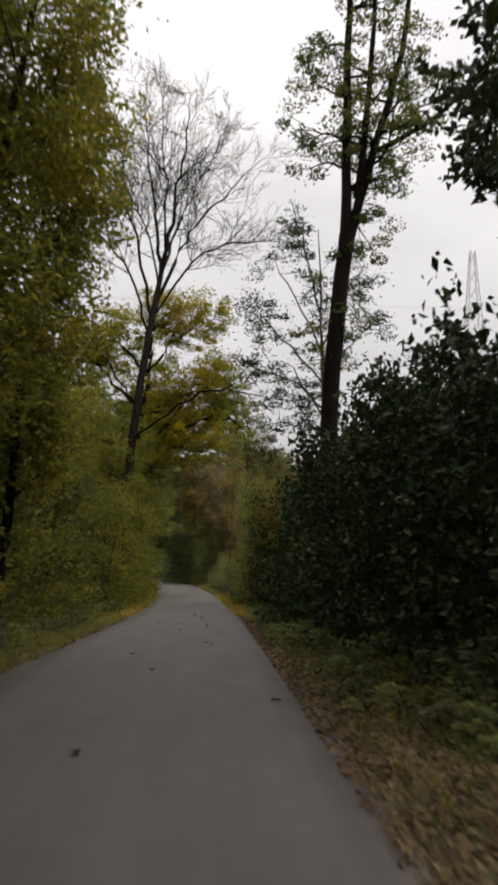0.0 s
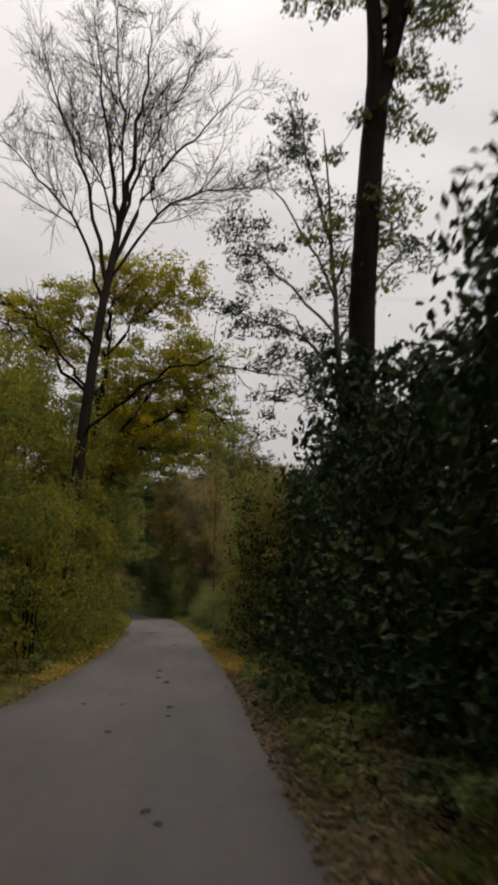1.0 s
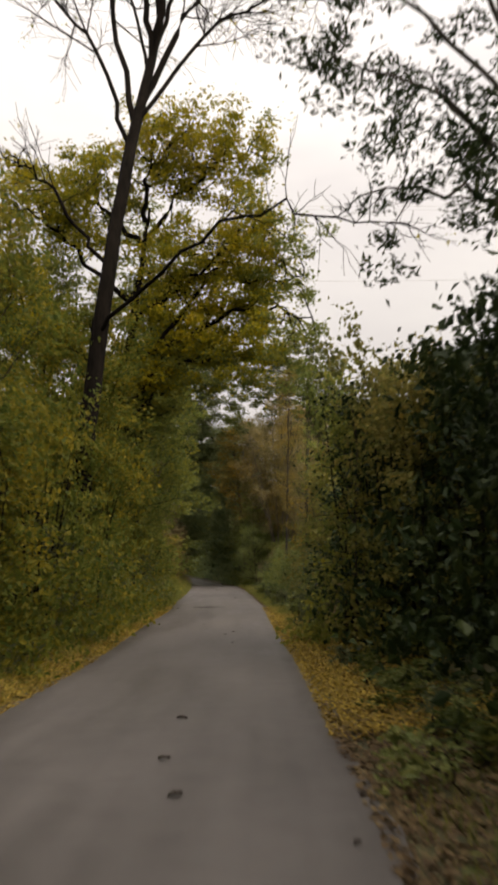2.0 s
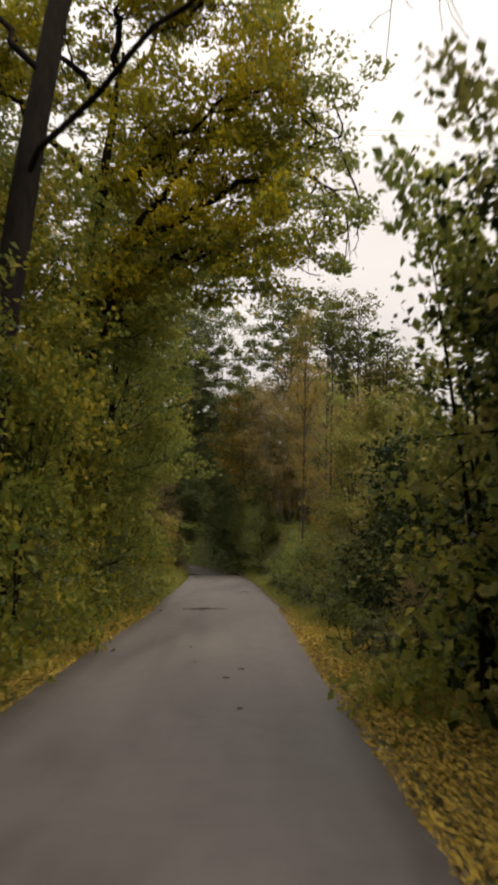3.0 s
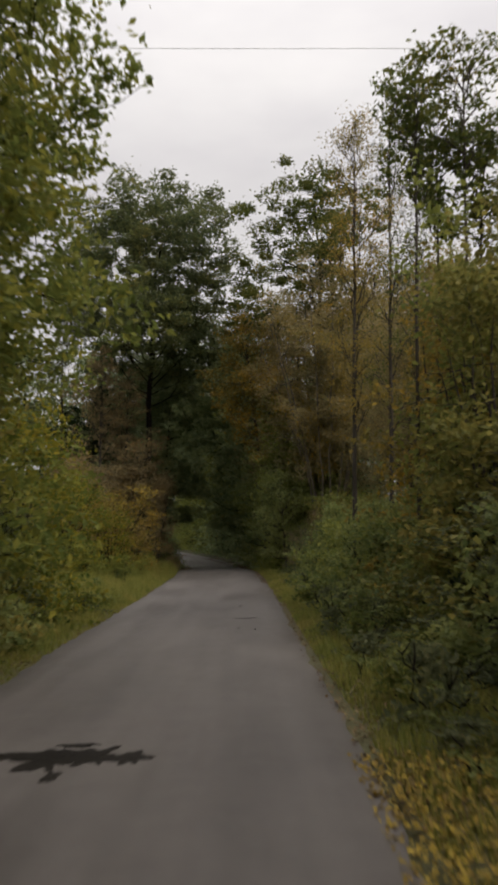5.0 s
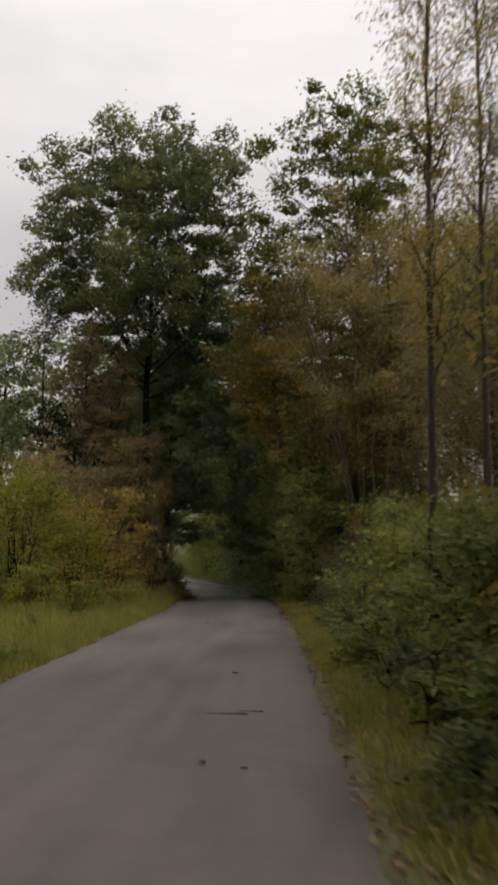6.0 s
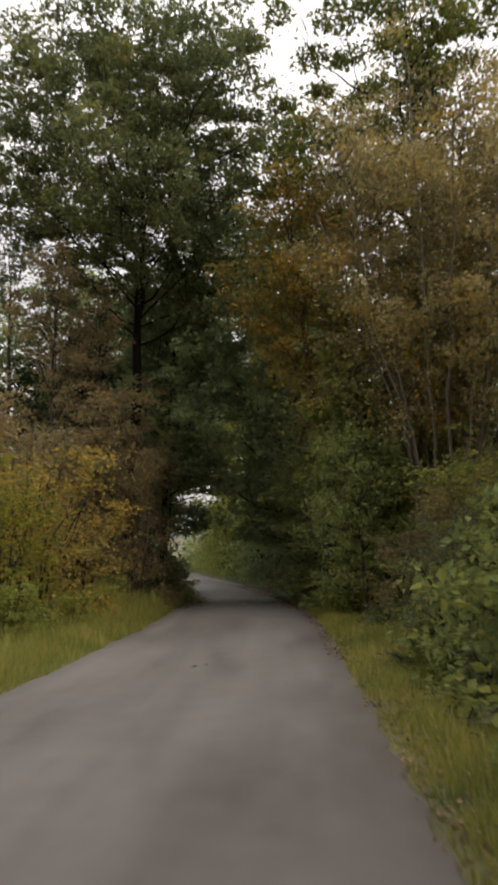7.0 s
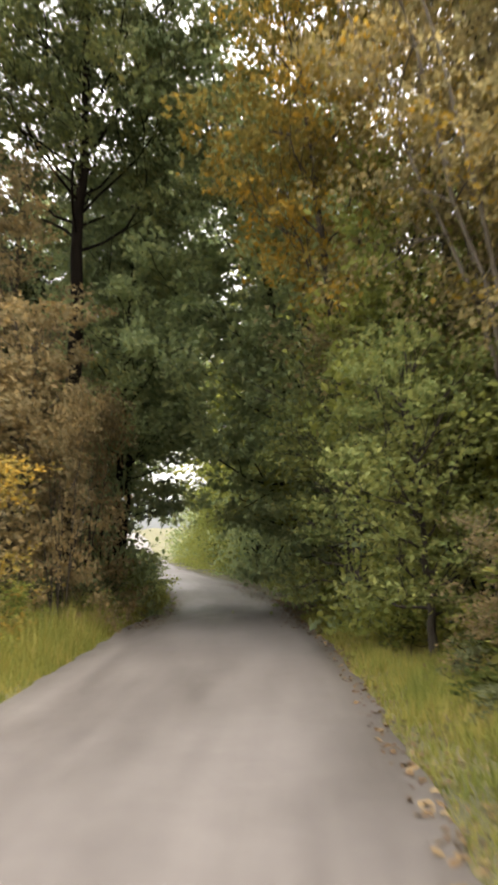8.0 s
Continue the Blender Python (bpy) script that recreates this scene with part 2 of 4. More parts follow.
def leaves(rng, at, size, slim=0.55, up=0.65, droop=0.25, spread=0.35):
    """Folded four-cornered leaves, one at each place: verts and faces."""
    n = len(at)
    nor = unit(rng.normal(0, 0.75, (n, 3)) + (0, 0, up))
    ax = rng.normal(0, 1, (n, 3)) - (0, 0, droop)
    ax = unit(ax - nor * np.sum(ax * nor, axis=1, keepdims=True))
    side = np.cross(nor, ax)
    s = (size * rng.uniform(1 - spread, 1 + spread, n))[:, None]
    fold = rng.uniform(0.05, 0.28, n)[:, None]
    v = np.empty((n, 4, 3))
    v[:, 0] = at - ax * s * 0.5
    v[:, 1] = at + side * s * slim * 0.5 + nor * s * fold * 0.5 - ax * s * 0.08
    v[:, 2] = at + ax * s * 0.5 - nor * s * 0.08
    v[:, 3] = at - side * s * slim * 0.5 + nor * s * fold * 0.5 - ax * s * 0.08
    k = np.arange(n)[:, None] * 4
    f = np.concatenate([k + (0, 2, 1), k + (0, 3, 2)], axis=1).reshape(-1, 3)
    return v.reshape(-1, 3), f


def sprays(rng, centres, ways, per, length, width, droop=0.15):
    """Leaf places strung along short twigs that start at the centres."""
    n = len(centres)
    u = rng.uniform(0, 1, (n, per, 1))
    at = centres[:, None, :] + ways[:, None, :] * (u * length) + rng.normal(0, width, (n, per, 3)) * (1.0, 1.0, 0.42) * (0.35 + 0.65 * np.sin(u * 2.6))
    at[:, :, 2] -= (u[:, :, 0] ** 2) * droop
    return at.reshape(-1, 3)


def tubes(lines, sides=5):
    """Tapered tubes along polylines [(points, radii)]: verts and quads."""
    vs, fs, base = [], [], 0
    turn = np.arange(sides) * 2 * math.pi / sides
    for pts, radii in lines:
        pts, radii = np.asarray(pts, dtype=float), np.asarray(radii, dtype=float)
        d = np.gradient(pts, axis=0)
        d = unit(d)
        ref = np.where(np.abs(d[:, 2:3]) > 0.9, np.array([[1.0, 0, 0]]), np.array([[0, 0, 1.0]]))
        a = unit(np.cross(d, ref))
        b = np.cross(d, a)
        ring = pts[:, None, :] + radii[:, None, None] * (np.cos(turn)[None, :, None] * a[:, None, :] + np.sin(turn)[None, :, None] * b[:, None, :])
        vs.append(ring.reshape(-1, 3))
        m = len(pts)
        i = np.arange(m - 1)[:, None] * sides
        j = np.arange(sides)[None, :]
        q = np.stack([i + j, i + (j + 1) % sides, i + sides + (j + 1) % sides, i + sides + j], axis=-1).reshape(-1, 4)
        fs.append(q + base)
        base += m * sides
    return np.concatenate(vs), np.concatenate(fs)


def dense(points, n, wobble=0.0, rng=None):
    """A smooth line of n points through the given ones."""
    p = np.asarray(points, dtype=float)
    t = np.linspace(0, 1, len(p))
    q = np.linspace(0, 1, n)
    out = np.stack([np.interp(q, t, p[:, k]) for k in range(3)], axis=1)
    for _ in range(3):
        mid = (out[:-2] + out[2:]) / 2
        out[1:-1] = 0.5 * out[1:-1] + 0.5 * mid
    if rng is not None and wobble:
        w = rng.normal(0, wobble, out.shape)
        w[0] = w[-1] = 0
        out += w
    return out


class Wood:
    """The wood of one tree: thick and thin tubes, and the ends where leaves grow."""

    def __init__(self, seed):
        self.rng = np.random.default_rng(seed)
        self.thick, self.thin, self.ends, self.inner, self.bare = [], [], [], [], False

    def bole(self, points, r0, r1, n=14, wobble=0.02):
        p = dense(points, n, wobble, self.rng)
        r = np.linspace(r0, r1, n)
        if p[0][2] < 0.3:
            r[0] *= 1.45
            r[1] *= 1.12
        self.thick.append((p, r))
        return p, r

    def grow(self, start, way, length, r, level, fork=3, lift=0.12, bend=0.22, shrink=0.62, spread=0.75, first=0.25, thin_at=0.03):
        """A branch and, by turns, its side branches."""
        rng = self.rng
        n = (3, 4, 5, 6)[min(level, 3)]
        pts, d, p = [np.array(start, dtype=float)], unit(np.array(way, dtype=float)), np.array(start, dtype=float)
        for _ in range(n - 1):
            d = unit(d + rng.normal(0, bend, 3) + (0, 0, lift))
            p = p + d * length / (n - 1)
            pts.append(p)
        pts = np.array(pts)
        radii = np.linspace(r, max(r * 0.45, 0.006), n)
        if level > 0 or self.bare or len(self.ends) % 6 == 0:
            (self.thick if r > thin_at else self.thin).append((pts, radii))
        if level == 0:
            self.ends.append((pts[-1], d))
            self.ends.append((pts[-2], d))
            return
        self.inner.append((pts[n // 2], d))
        for k in range(fork):
            u = first + (1 - first) * (k + rng.uniform(0.2, 0.9)) / fork
            x = u * (n - 1)
            i = min(int(x), n - 2)
            at = pts[i] + (pts[i + 1] - pts[i]) * (x - i)
            along = unit(pts[i + 1] - pts[i])
            off = rng.normal(0, 1, 3)
            off = unit(off - along * np.dot(off, along))
            self.grow(at, along + off * spread * rng.uniform(0.7, 1.3), length * shrink * rng.uniform(0.75, 1.2), max(0.007, r * (1 - 0.5 * u) * 0.6), level - 1, fork, lift, bend, shrink, spread, first, thin_at)
        self.grow(pts[-1], d, length * shrink, radii[-1], level - 1, fork, lift, bend, shrink, spread, first, thin_at)

    def put(self, parent, bark, origin, sides=7):
        o = np.array(origin)
        v, f = tubes([(p - o, r) for p, r in self.thick], sides)
        child("trunk", tri_mesh("trunk", v, f, bark, True), parent)
        if self.thin:
            v, f = tubes([(p - o, r) for p, r in self.thin], 3)
            child("twig_wood", tri_mesh("twig_wood", v, f, bark, True), parent, kind="stuff")

    def crown(self, parent, mat, origin, per, size, length=0.6, width=0.16, slim=0.55, keep=1.0, name="crown", label="", above=-1e9, droop=0.15):
        """Leaves on the ends of the twigs."""
        o, rng = np.array(origin), self.rng
        c = np.array([e[0] for e in self.ends]) - o
        w = np.array([e[1] for e in self.ends])
        ok = (rng.uniform(0, 1, len(c)) < keep) & (c[:, 2] > above)
        c, w = c[ok], unit(w[ok] + rng.normal(0, 0.5, (ok.sum(), 3)))
        at = sprays(rng, c, w, per, length, width, droop)
        v, f = leaves(rng, at, size, slim)
        return child(name, tri_mesh(name, v, f, mat), parent, label, "stuff")

    def tufts(self, parent, mat, origin, gap, radius, per, size, slim=0.6, loose=0.2, name="crown", part=1.0, where=None):
        """A crown of dense rounded tufts with gaps between them, set on twig ends that lie apart."""
        o, rng = np.array(origin), self.rng
        c = np.array([e[0] for e in self.ends + self.inner]) - o
        if where is not None:
            c = c[where(c + o)]
        rng.shuffle(c)
        c = c[: int(len(c) * part)]
        kept = np.empty((0, 3))
        for q in c:
            if len(kept) == 0 or np.min(np.sum((kept - q) ** 2, axis=1)) > gap * gap:
                kept = np.vstack([kept, q])
        n = len(kept)
        r = radius * rng.uniform(0.6, 1.25, (n, 1, 1))
        d = unit(rng.normal(0, 1, (n, per, 3)))
        d[:, :, 2] = np.where(d[:, :, 2] < -0.2, d[:, :, 2] * 0.5, d[:, :, 2])
        lump = 1 + 0.35 * np.sin(4 * d[:, :, :1] + 9 * kept[:, None, :1]) * np.sin(5 * d[:, :, 1:2] + 7 * kept[:, None, 1:2])
        at = kept[:, None, :] + d * r * lump * rng.uniform(0.25, 1, (n, per, 1)) ** 0.45 * (1, 1, 0.72)
        stray = rng.uniform(0, 1, (n, per, 1)) < 0.35 * loose
        at = np.where(stray, kept[:, None, :] + rng.normal(0, 1, (n, per, 3)) * r * 0.65, at)
        v, f = leaves(rng, at.reshape(-1, 3), size, slim)
        return child(name, tri_mesh(name, v, f, mat), parent, "", "stuff")


# ---- the lane ----
LANE_Y = [-60, 0, 12, 23, 31, 37, 46, 53, 58, 61.6, 66.5, 71.7, 75.6, 81.5, 86.8, 91, 96, 101, 108, 116, 130, 147, 175, 240]
LANE_X = [0.3, 0.05, 0.0, -0.08, -0.26, -0.6, -0.92, -1.42, -1.74, -1.94, -2.3, -2.68, -3.0, -3.8, -4.4, -5.0, -6.1, -7.9, -10.7, -13.5, -17.6, -22.0, -29, -47]
_fine = np.linspace(-60, 240, 601)
_x = np.interp(_fine, LANE_Y, LANE_X)
for _ in range(40):
    _x[1:-1] = 0.25 * _x[:-2] + 0.5 * _x[1:-1] + 0.25 * _x[2:]


def lane_x(y):
    return np.interp(y, _fine, _x)


def lane_z(y):
    """The lane sinks a little, lies level, dips under the trees and climbs gently round the bend."""
    y = np.asarray(y, dtype=float)
    dip = np.interp(y, (-60, 0, 8, 13, 19, 25, 31, 37, 78, 81, 84, 87, 90, 93, 96), (0.32, 0.27, 0.24, 0.18, 0.10, 0.03, -0.03, -0.02, -0.02, -0.05, -0.11, -0.17, -0.20, -0.20, -0.18))
    return dip + 0.022 * np.maximum(y - 92, 0) ** 1.14


def ground_z(x, y):
    """The land: level with the lane, a little lower than its asphalt, rising as a low bank behind the verges."""
    d = np.abs(x - lane_x(y))
    bank = 0.30 * np.clip((d - 2.6) / 2.2, 0, 1) ** 2
    wave = 0.04 * np.sin(x * 1.7 + y * 0.9) + 0.03 * np.sin(x * 0.6 - y * 1.9)
    return lane_z(np.clip(y, -60, 240)) - 0.035 + bank + wave * np.clip((d - 1.7) / 1.0, 0, 1)


HALF, RIGHT = 1.6, 1.7


def build_ground():
    ys = np.concatenate([np.linspace(-1800, -80, 12), np.linspace(-60, 150, 261), np.linspace(160, 240, 20), np.linspace(280, 2200, 14)])
    side = np.concatenate([[0.0, 1.2, 1.55], np.linspace(1.7, 5, 16), np.linspace(5.6, 12, 10), [16, 22, 32, 60, 140, 400, 900, 1800]])
    ds = np.concatenate([-side[:0:-1], side])
    gy, gd = np.meshgrid(ys, ds, indexing="ij")
    gx = np.where(np.abs(gd) < 60, lane_x(gy) + gd, gd)
    gz = ground_z(gx, gy)
    gz = np.where((np.abs(gd) < 1.3), gz - 0.06, gz)
    far = np.clip((np.hypot(gx, gy - 60) - 250) / 1500, 0, 1)
    gz = gz + far * 26 * (0.6 + 0.4 * np.sin(gx * 0.004 + 1.0))
    v = np.stack([gx, gy, gz], axis=-1).reshape(-1, 3)
    m, k = len(ys), len(ds)
    i = np.arange(m - 1)[:, None] * k
    j = np.arange(k - 1)[None, :]
    f = np.stack([i + j, i + j + 1, i + k + j + 1, i + k + j], axis=-1).reshape(-1, 4)
    tagged(new("ground", tri_mesh("ground", v, f, SOIL, True)), "mossy earth and short grass beside a lane", "ground", kind="structure")


def build_road():
    rng = np.random.default_rng(5)
    ys = np.arange(-60, 215, 0.25)
    n = len(ys)
    ragl = rng.normal(0, 1, n)
    ragr = rng.normal(0, 1, n)
    for _ in range(3):
        ragl[1:-1] = (ragl[:-2] + ragl[1:-1] + ragl[2:]) / 3
        ragr[1:-1] = (ragr[:-2] + ragr[1:-1] + ragr[2:]) / 3
    ragl += 0.5 * rng.normal(0, 1, n)
    ragr += 0.5 * rng.normal(0, 1, n)
    cross = np.array([-1.0, -0.98, -0.75, -0.4, 0, 0.4, 0.75, 0.98, 1.0])
    slope = np.gradient(lane_x(ys), ys)
    verts, uvs = [], []
    for k, c in enumerate(cross):
        d = c * (HALF if c < 0 else RIGHT)
        if k < 2:
            d = d + 0.045 * ragl
        if k > 6:
            d = d + 0.045 * ragr
        d = d * np.ones(n)
        z = lane_z(ys) + 0.035 * (1 - c * c) - (0.06 if k in (0, 8) else 0.0)
        verts.append(np.stack([lane_x(ys) + d / np.sqrt(1 + slope ** 2), ys - d * slope / np.sqrt(1 + slope ** 2), z], axis=-1))
        uvs.append(np.stack([d, ys], axis=-1))
    v = np.stack(verts, axis=1).reshape(-1, 3)
    uv = np.stack(uvs, axis=1).reshape(-1, 2)
    w = len(cross)
    i = np.arange(n - 1)[:, None] * w
    j = np.arange(w - 1)[None, :]
    f = np.stack([i + j, i + j + 1, i + w + j + 1, i + w + j], axis=-1).reshape(-1, 4)
    me = tri_mesh("road", v, f, ASPHALT, True)
    layer = me.uv_layers.new(name="UVMap")
    layer.data.foreach_set("uv", uv[f.ravel()].astype(np.float32).ravel())
    return tagged(new("road", me), "narrow worn grey asphalt lane without markings", "road", kind="structure")


build_ground()
road = build_road()


# ---- shrubs and trees ----
def dome(rng, n, rx, ry, h, low=0.05, lump=0.35, shell=0.55, seed=0.0):
    """Places in a lumpy dome of leaves, most of them near its skin, and ways outwards."""
    d = unit(rng.normal(0, 1, (n, 3)))
    d[:, 2] = np.abs(d[:, 2]) * 1.05 - 0.12
    ang = np.arctan2(d[:, 1], d[:, 0])
    bump = 1 + lump * (0.5 * np.sin(3 * ang + seed + 3 * d[:, 2]) + 0.5 * np.sin(5 * ang - 2 * seed + 7 * d[:, 2]))
    r = (shell + (1 - shell) * rng.uniform(0, 1, n) ** 0.5) * bump * rng.uniform(0.82, 1.06, n)
    at = d * r[:, None] * (rx, ry, h)
    at[:, 2] = np.maximum(at[:, 2], low + rng.uniform(0, 0.3, n))
    return at, unit(d + (0, 0, 0.15))


def make_shrub(seed, rx, ry, h, mat, count, per, size, label, stems=7, bark=BARK_DARK, name="shrub", slim=0.6, length=0.55, width=0.12, shell=0.5, lump=0.3, wands=8):
    rng = np.random.default_rng(seed)
    ob = thing(name, 0, 0, -200 - seed, label, "shrub", "shrubs along the lane")
    lines = []
    for k in range(stems):
        a = 2 * math.pi * (k + rng.uniform(-0.3, 0.3)) / stems
        reach = rng.uniform(0.25, 0.8)
        tip = np.array([math.cos(a) * rx * reach, math.sin(a) * ry * reach, h * rng.uniform(0.65, 0.95)])
        foot = np.array([math.cos(a), math.sin(a), 0]) * rng.uniform(0.05, 0.3)
        mid = foot * 0.5 + tip * (0.35, 0.35, 0.55)
        p = dense([foot, mid, tip], 7, 0.03, rng)
        lines.append((p, np.linspace(0.03 * h / 3, 0.006, 7)))
        for _ in range(3):
            i = rng.integers(2, 6)
            q = p[i] + unit(rng.normal(0, 1, 3) + (0, 0, 0.5)) * rng.uniform(0.12, 0.36) * h
            lines.append((dense([p[i], (p[i] + q) / 2 + rng.normal(0, 0.06, 3), q], 4), np.linspace(0.012, 0.004, 4)))
    c, w = dome(rng, count, rx, ry, h, shell=shell, lump=lump, seed=seed)
    for _ in range(wands):
        a = rng.uniform(0, 2 * math.pi)
        s = np.array([math.cos(a) * rx * rng.uniform(0.2, 0.8), math.sin(a) * ry * rng.uniform(0.2, 0.8), h * rng.uniform(0.7, 0.9)])
        e = s + unit(np.array([math.cos(a) * 0.5, math.sin(a) * 0.5, 1.0])) * h * rng.uniform(0.08, 0.26)
        lines.append((dense([s, e], 4), np.linspace(0.010, 0.003, 4)))
        k = 9
        u = np.linspace(0.1, 1, k)[:, None]
        c = np.concatenate([c, s + (e - s) * u])
        w = np.concatenate([w, unit(rng.normal(0, 1, (k, 3)))])
    v, f = tubes(lines, 3)
    child("stem_wood", tri_mesh("stem_wood", v, f, bark, True), ob, kind="stuff")
    at = sprays(rng, c, unit(w + rng.normal(0, 0.45, w.shape)), per, length, width)
    at[:, 2] = np.maximum(at[:, 2], 0.03)
    v, f = leaves(rng, at, size, slim)
    child("foliage", tri_mesh("foliage", v, f, mat), ob, kind="stuff")
    return ob


_used = set()


def plant(ob, x, y, turn=0.0, scale=1.0, tall=1.0, label=""):
    """The first call moves the shrub itself, later ones set copies."""
    z = float(ground_z(np.array(x), np.array(y))) - 0.03
    m = pose(x, y, z, 0, 0, turn) @ Matrix.Diagonal((scale, scale, scale * tall, 1))
    if ob.name in _used:
        made = copy_thing(ob, m @ Matrix.Diagonal((1 / ob.scale.x, 1 / ob.scale.y, 1 / ob.scale.z, 1)))
    else:
        _used.add(ob.name)
        ob.matrix_basis = m
        made = ob
    return tagged(made, label=label)


def broad_tree(seed, x, y, h, clear, r, spread, mat, size, per, label, limbs=14, lean=(0, 0), bark=BARK_DARK, level=2, fork=3, lift=0.12, rise=0.45, length=0.7, width=0.2, name="tree", taper=0.55, keep=1.0, slim=0.55, cat="tree", shape=None, full=1.0, clump=1.0, tuft=None, bare=False, limb=0.25):
    """A tree with one bole, limbs all round from the height called clear, and leafy twigs."""
    z = float(ground_z(np.array(x), np.array(y))) - 0.05
    ob = thing(name, x, y, z, label, cat, "trees along the lane")
    wood = Wood(seed)
    wood.bare = bare
    rng = wood.rng
    p, rad = wood.bole([(0, 0, 0), (lean[0] * 0.4, lean[1] * 0.4, h * 0.4), (lean[0], lean[1], h * 0.86)], r, r * 0.25, 16, 0.03 * r / 0.2)
    for k in range(limbs):
        u = clear / h + (0.84 - clear / h) * (k + rng.uniform(0, 0.8)) / limbs
        zz = u * h
        at = np.array([np.interp(zz, p[:, 2], p[:, c]) for c in range(3)])
        a = k * 2.4 + rng.uniform(-0.5, 0.5)
        v = (u - clear / h) / (1 - clear / h)
        reach = spread * (shape(v) if shape else (0.55 + 0.75 * math.sin(math.pi * min(1, 0.2 + 0.8 * v))))
        wood.grow(at, (math.cos(a), math.sin(a), rise + 0.6 * v), reach * 0.5, max(0.025, rad[0] * limb * (1.1 - v)), level, fork, lift, 0.22, taper + 0.05)
    wood.grow(p[-1], (0, 0, 1), spread * 0.4, r * 0.25, level, fork, lift)
    wood.put(ob, bark, (0, 0, 0))
    if tuft:
        wood.tufts(ob, mat, (0, 0, 0), *tuft, size, slim)
    elif per:
        wood.crown(ob, mat, (0, 0, 0), int(per * 1.7 * clump), size, length * 0.85, width * 1.1 * clump ** 0.5, slim, min(1.0, keep * 0.55 * full / clump))
    return ob


def place_wood(wood, name, label, x, y, bark, cat="tree", sides=9):
    z = float(ground_z(np.array(x), np.array(y))) - 0.05
    ob = thing(name, x, y, z, label, cat, "trees along the lane")
    wood.put(ob, bark, (x, y, z), sides)
    return ob, (x, y, z)


# the tall forked tree by the dark hedge
wood = Wood(11)
p, _ = wood.bole([(3.95, 23.8, 0), (4.0, 23.8, 5), (4.2, 23.8, 8.5), (4.56, 23.8, 11.8)], 0.29, 0.24, 16, 0.01)
l1, _ = wood.bole([(4.5, 23.8, 11.4), (4.55, 23.8, 14), (4.6, 23.9, 19), (4.8, 24.1, 24)], 0.19, 0.07, 14)
l2, _ = wood.bole([(4.6, 23.8, 11.5), (5.3, 23.8, 14.2), (6.3, 23.9, 17.6), (7.0, 24.0, 23)], 0.17, 0.06, 14)
l3, _ = wood.bole([(4.9, 23.8, 13), (5.1, 23.6, 15), (5.35, 23.5, 18), (5.5, 23.3, 22)], 0.14, 0.05, 12)
l4, _ = wood.bole([(5.5, 23.85, 14.6), (7.2, 23.8, 15.6), (9.2, 23.6, 17.4)], 0.10, 0.04, 10)
for line, lo, hi, n in ((l1, 2, 14, 13), (l2, 3, 14, 13), (l3, 2, 12, 9), (l4, 2, 10, 7)):
    for k in range(n):
        i = wood.rng.integers(lo, hi)
        a = wood.rng.uniform(0, 2 * math.pi)
        wood.grow(line[i], (math.cos(a), 0.7 * math.sin(a), 0.25), wood.rng.uniform(0.9, 1.7), 0.05, 2, 3, 0.02, 0.25)
for k in range(16):
    i = wood.rng.integers(9, 16)
    a = wood.rng.uniform(0, 2 * math.pi)
    wood.grow(p[i], (math.cos(a), 0.6 * math.sin(a), 0.1), wood.rng.uniform(0.4, 0.9), 0.02, 1, 3, -0.02, 0.25)
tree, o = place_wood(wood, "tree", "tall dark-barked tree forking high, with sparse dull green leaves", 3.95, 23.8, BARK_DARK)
wood.tufts(tree, LEAF_OAK, o, 0.62, 0.40, 110, 0.12, 0.5, 0.2)

# the slender ash behind it
wood = Wood(12)
p, _ = wood.bole([(4.75, 29.8, 0), (4.65, 29.8, 6), (4.55, 29.8, 9.4), (4.35, 29.9, 14.5)], 0.16, 0.015, 16, 0.02)
for z0, tip in ((7.4, (1.7, 29.4, 9.0)), (8.4, (1.4, 29.6, 11.4)), (9.4, (2.4, 29.9, 13.6)), (6.6, (2.3, 29.2, 6.6)), (9.8, (6.2, 30.1, 13.2)), (11, (3.3, 29.9, 15.6)), (8.2, (6.3, 29.5, 10.5)), (7.0, (3.0, 30.5, 9.4))):
    s = np.array([np.interp(z0, p[:, 2], p[:, c]) for c in range(3)])
    b, _ = wood.bole([s, (s * 0.5 + np.array(tip) * 0.5) + (0, 0, 0.35), tip], 0.045, 0.012, 9, 0.06)
    for k in range(8):
        i = wood.rng.integers(2, 9)
        wood.grow(b[i], wood.rng.normal(0, 1, 3) + (0, 0, 0.1), wood.rng.uniform(0.4, 0.9), 0.016, 1, 3, -0.02, 0.3)
tree, o = place_wood(wood, "tree", "slender ash with drooping bunches of dark leaves", 4.75, 29.8, BARK_GREY)
wood.tufts(tree, LEAF_DARK, o, 0.42, 0.42, 90, 0.13, 0.36, 0.4)

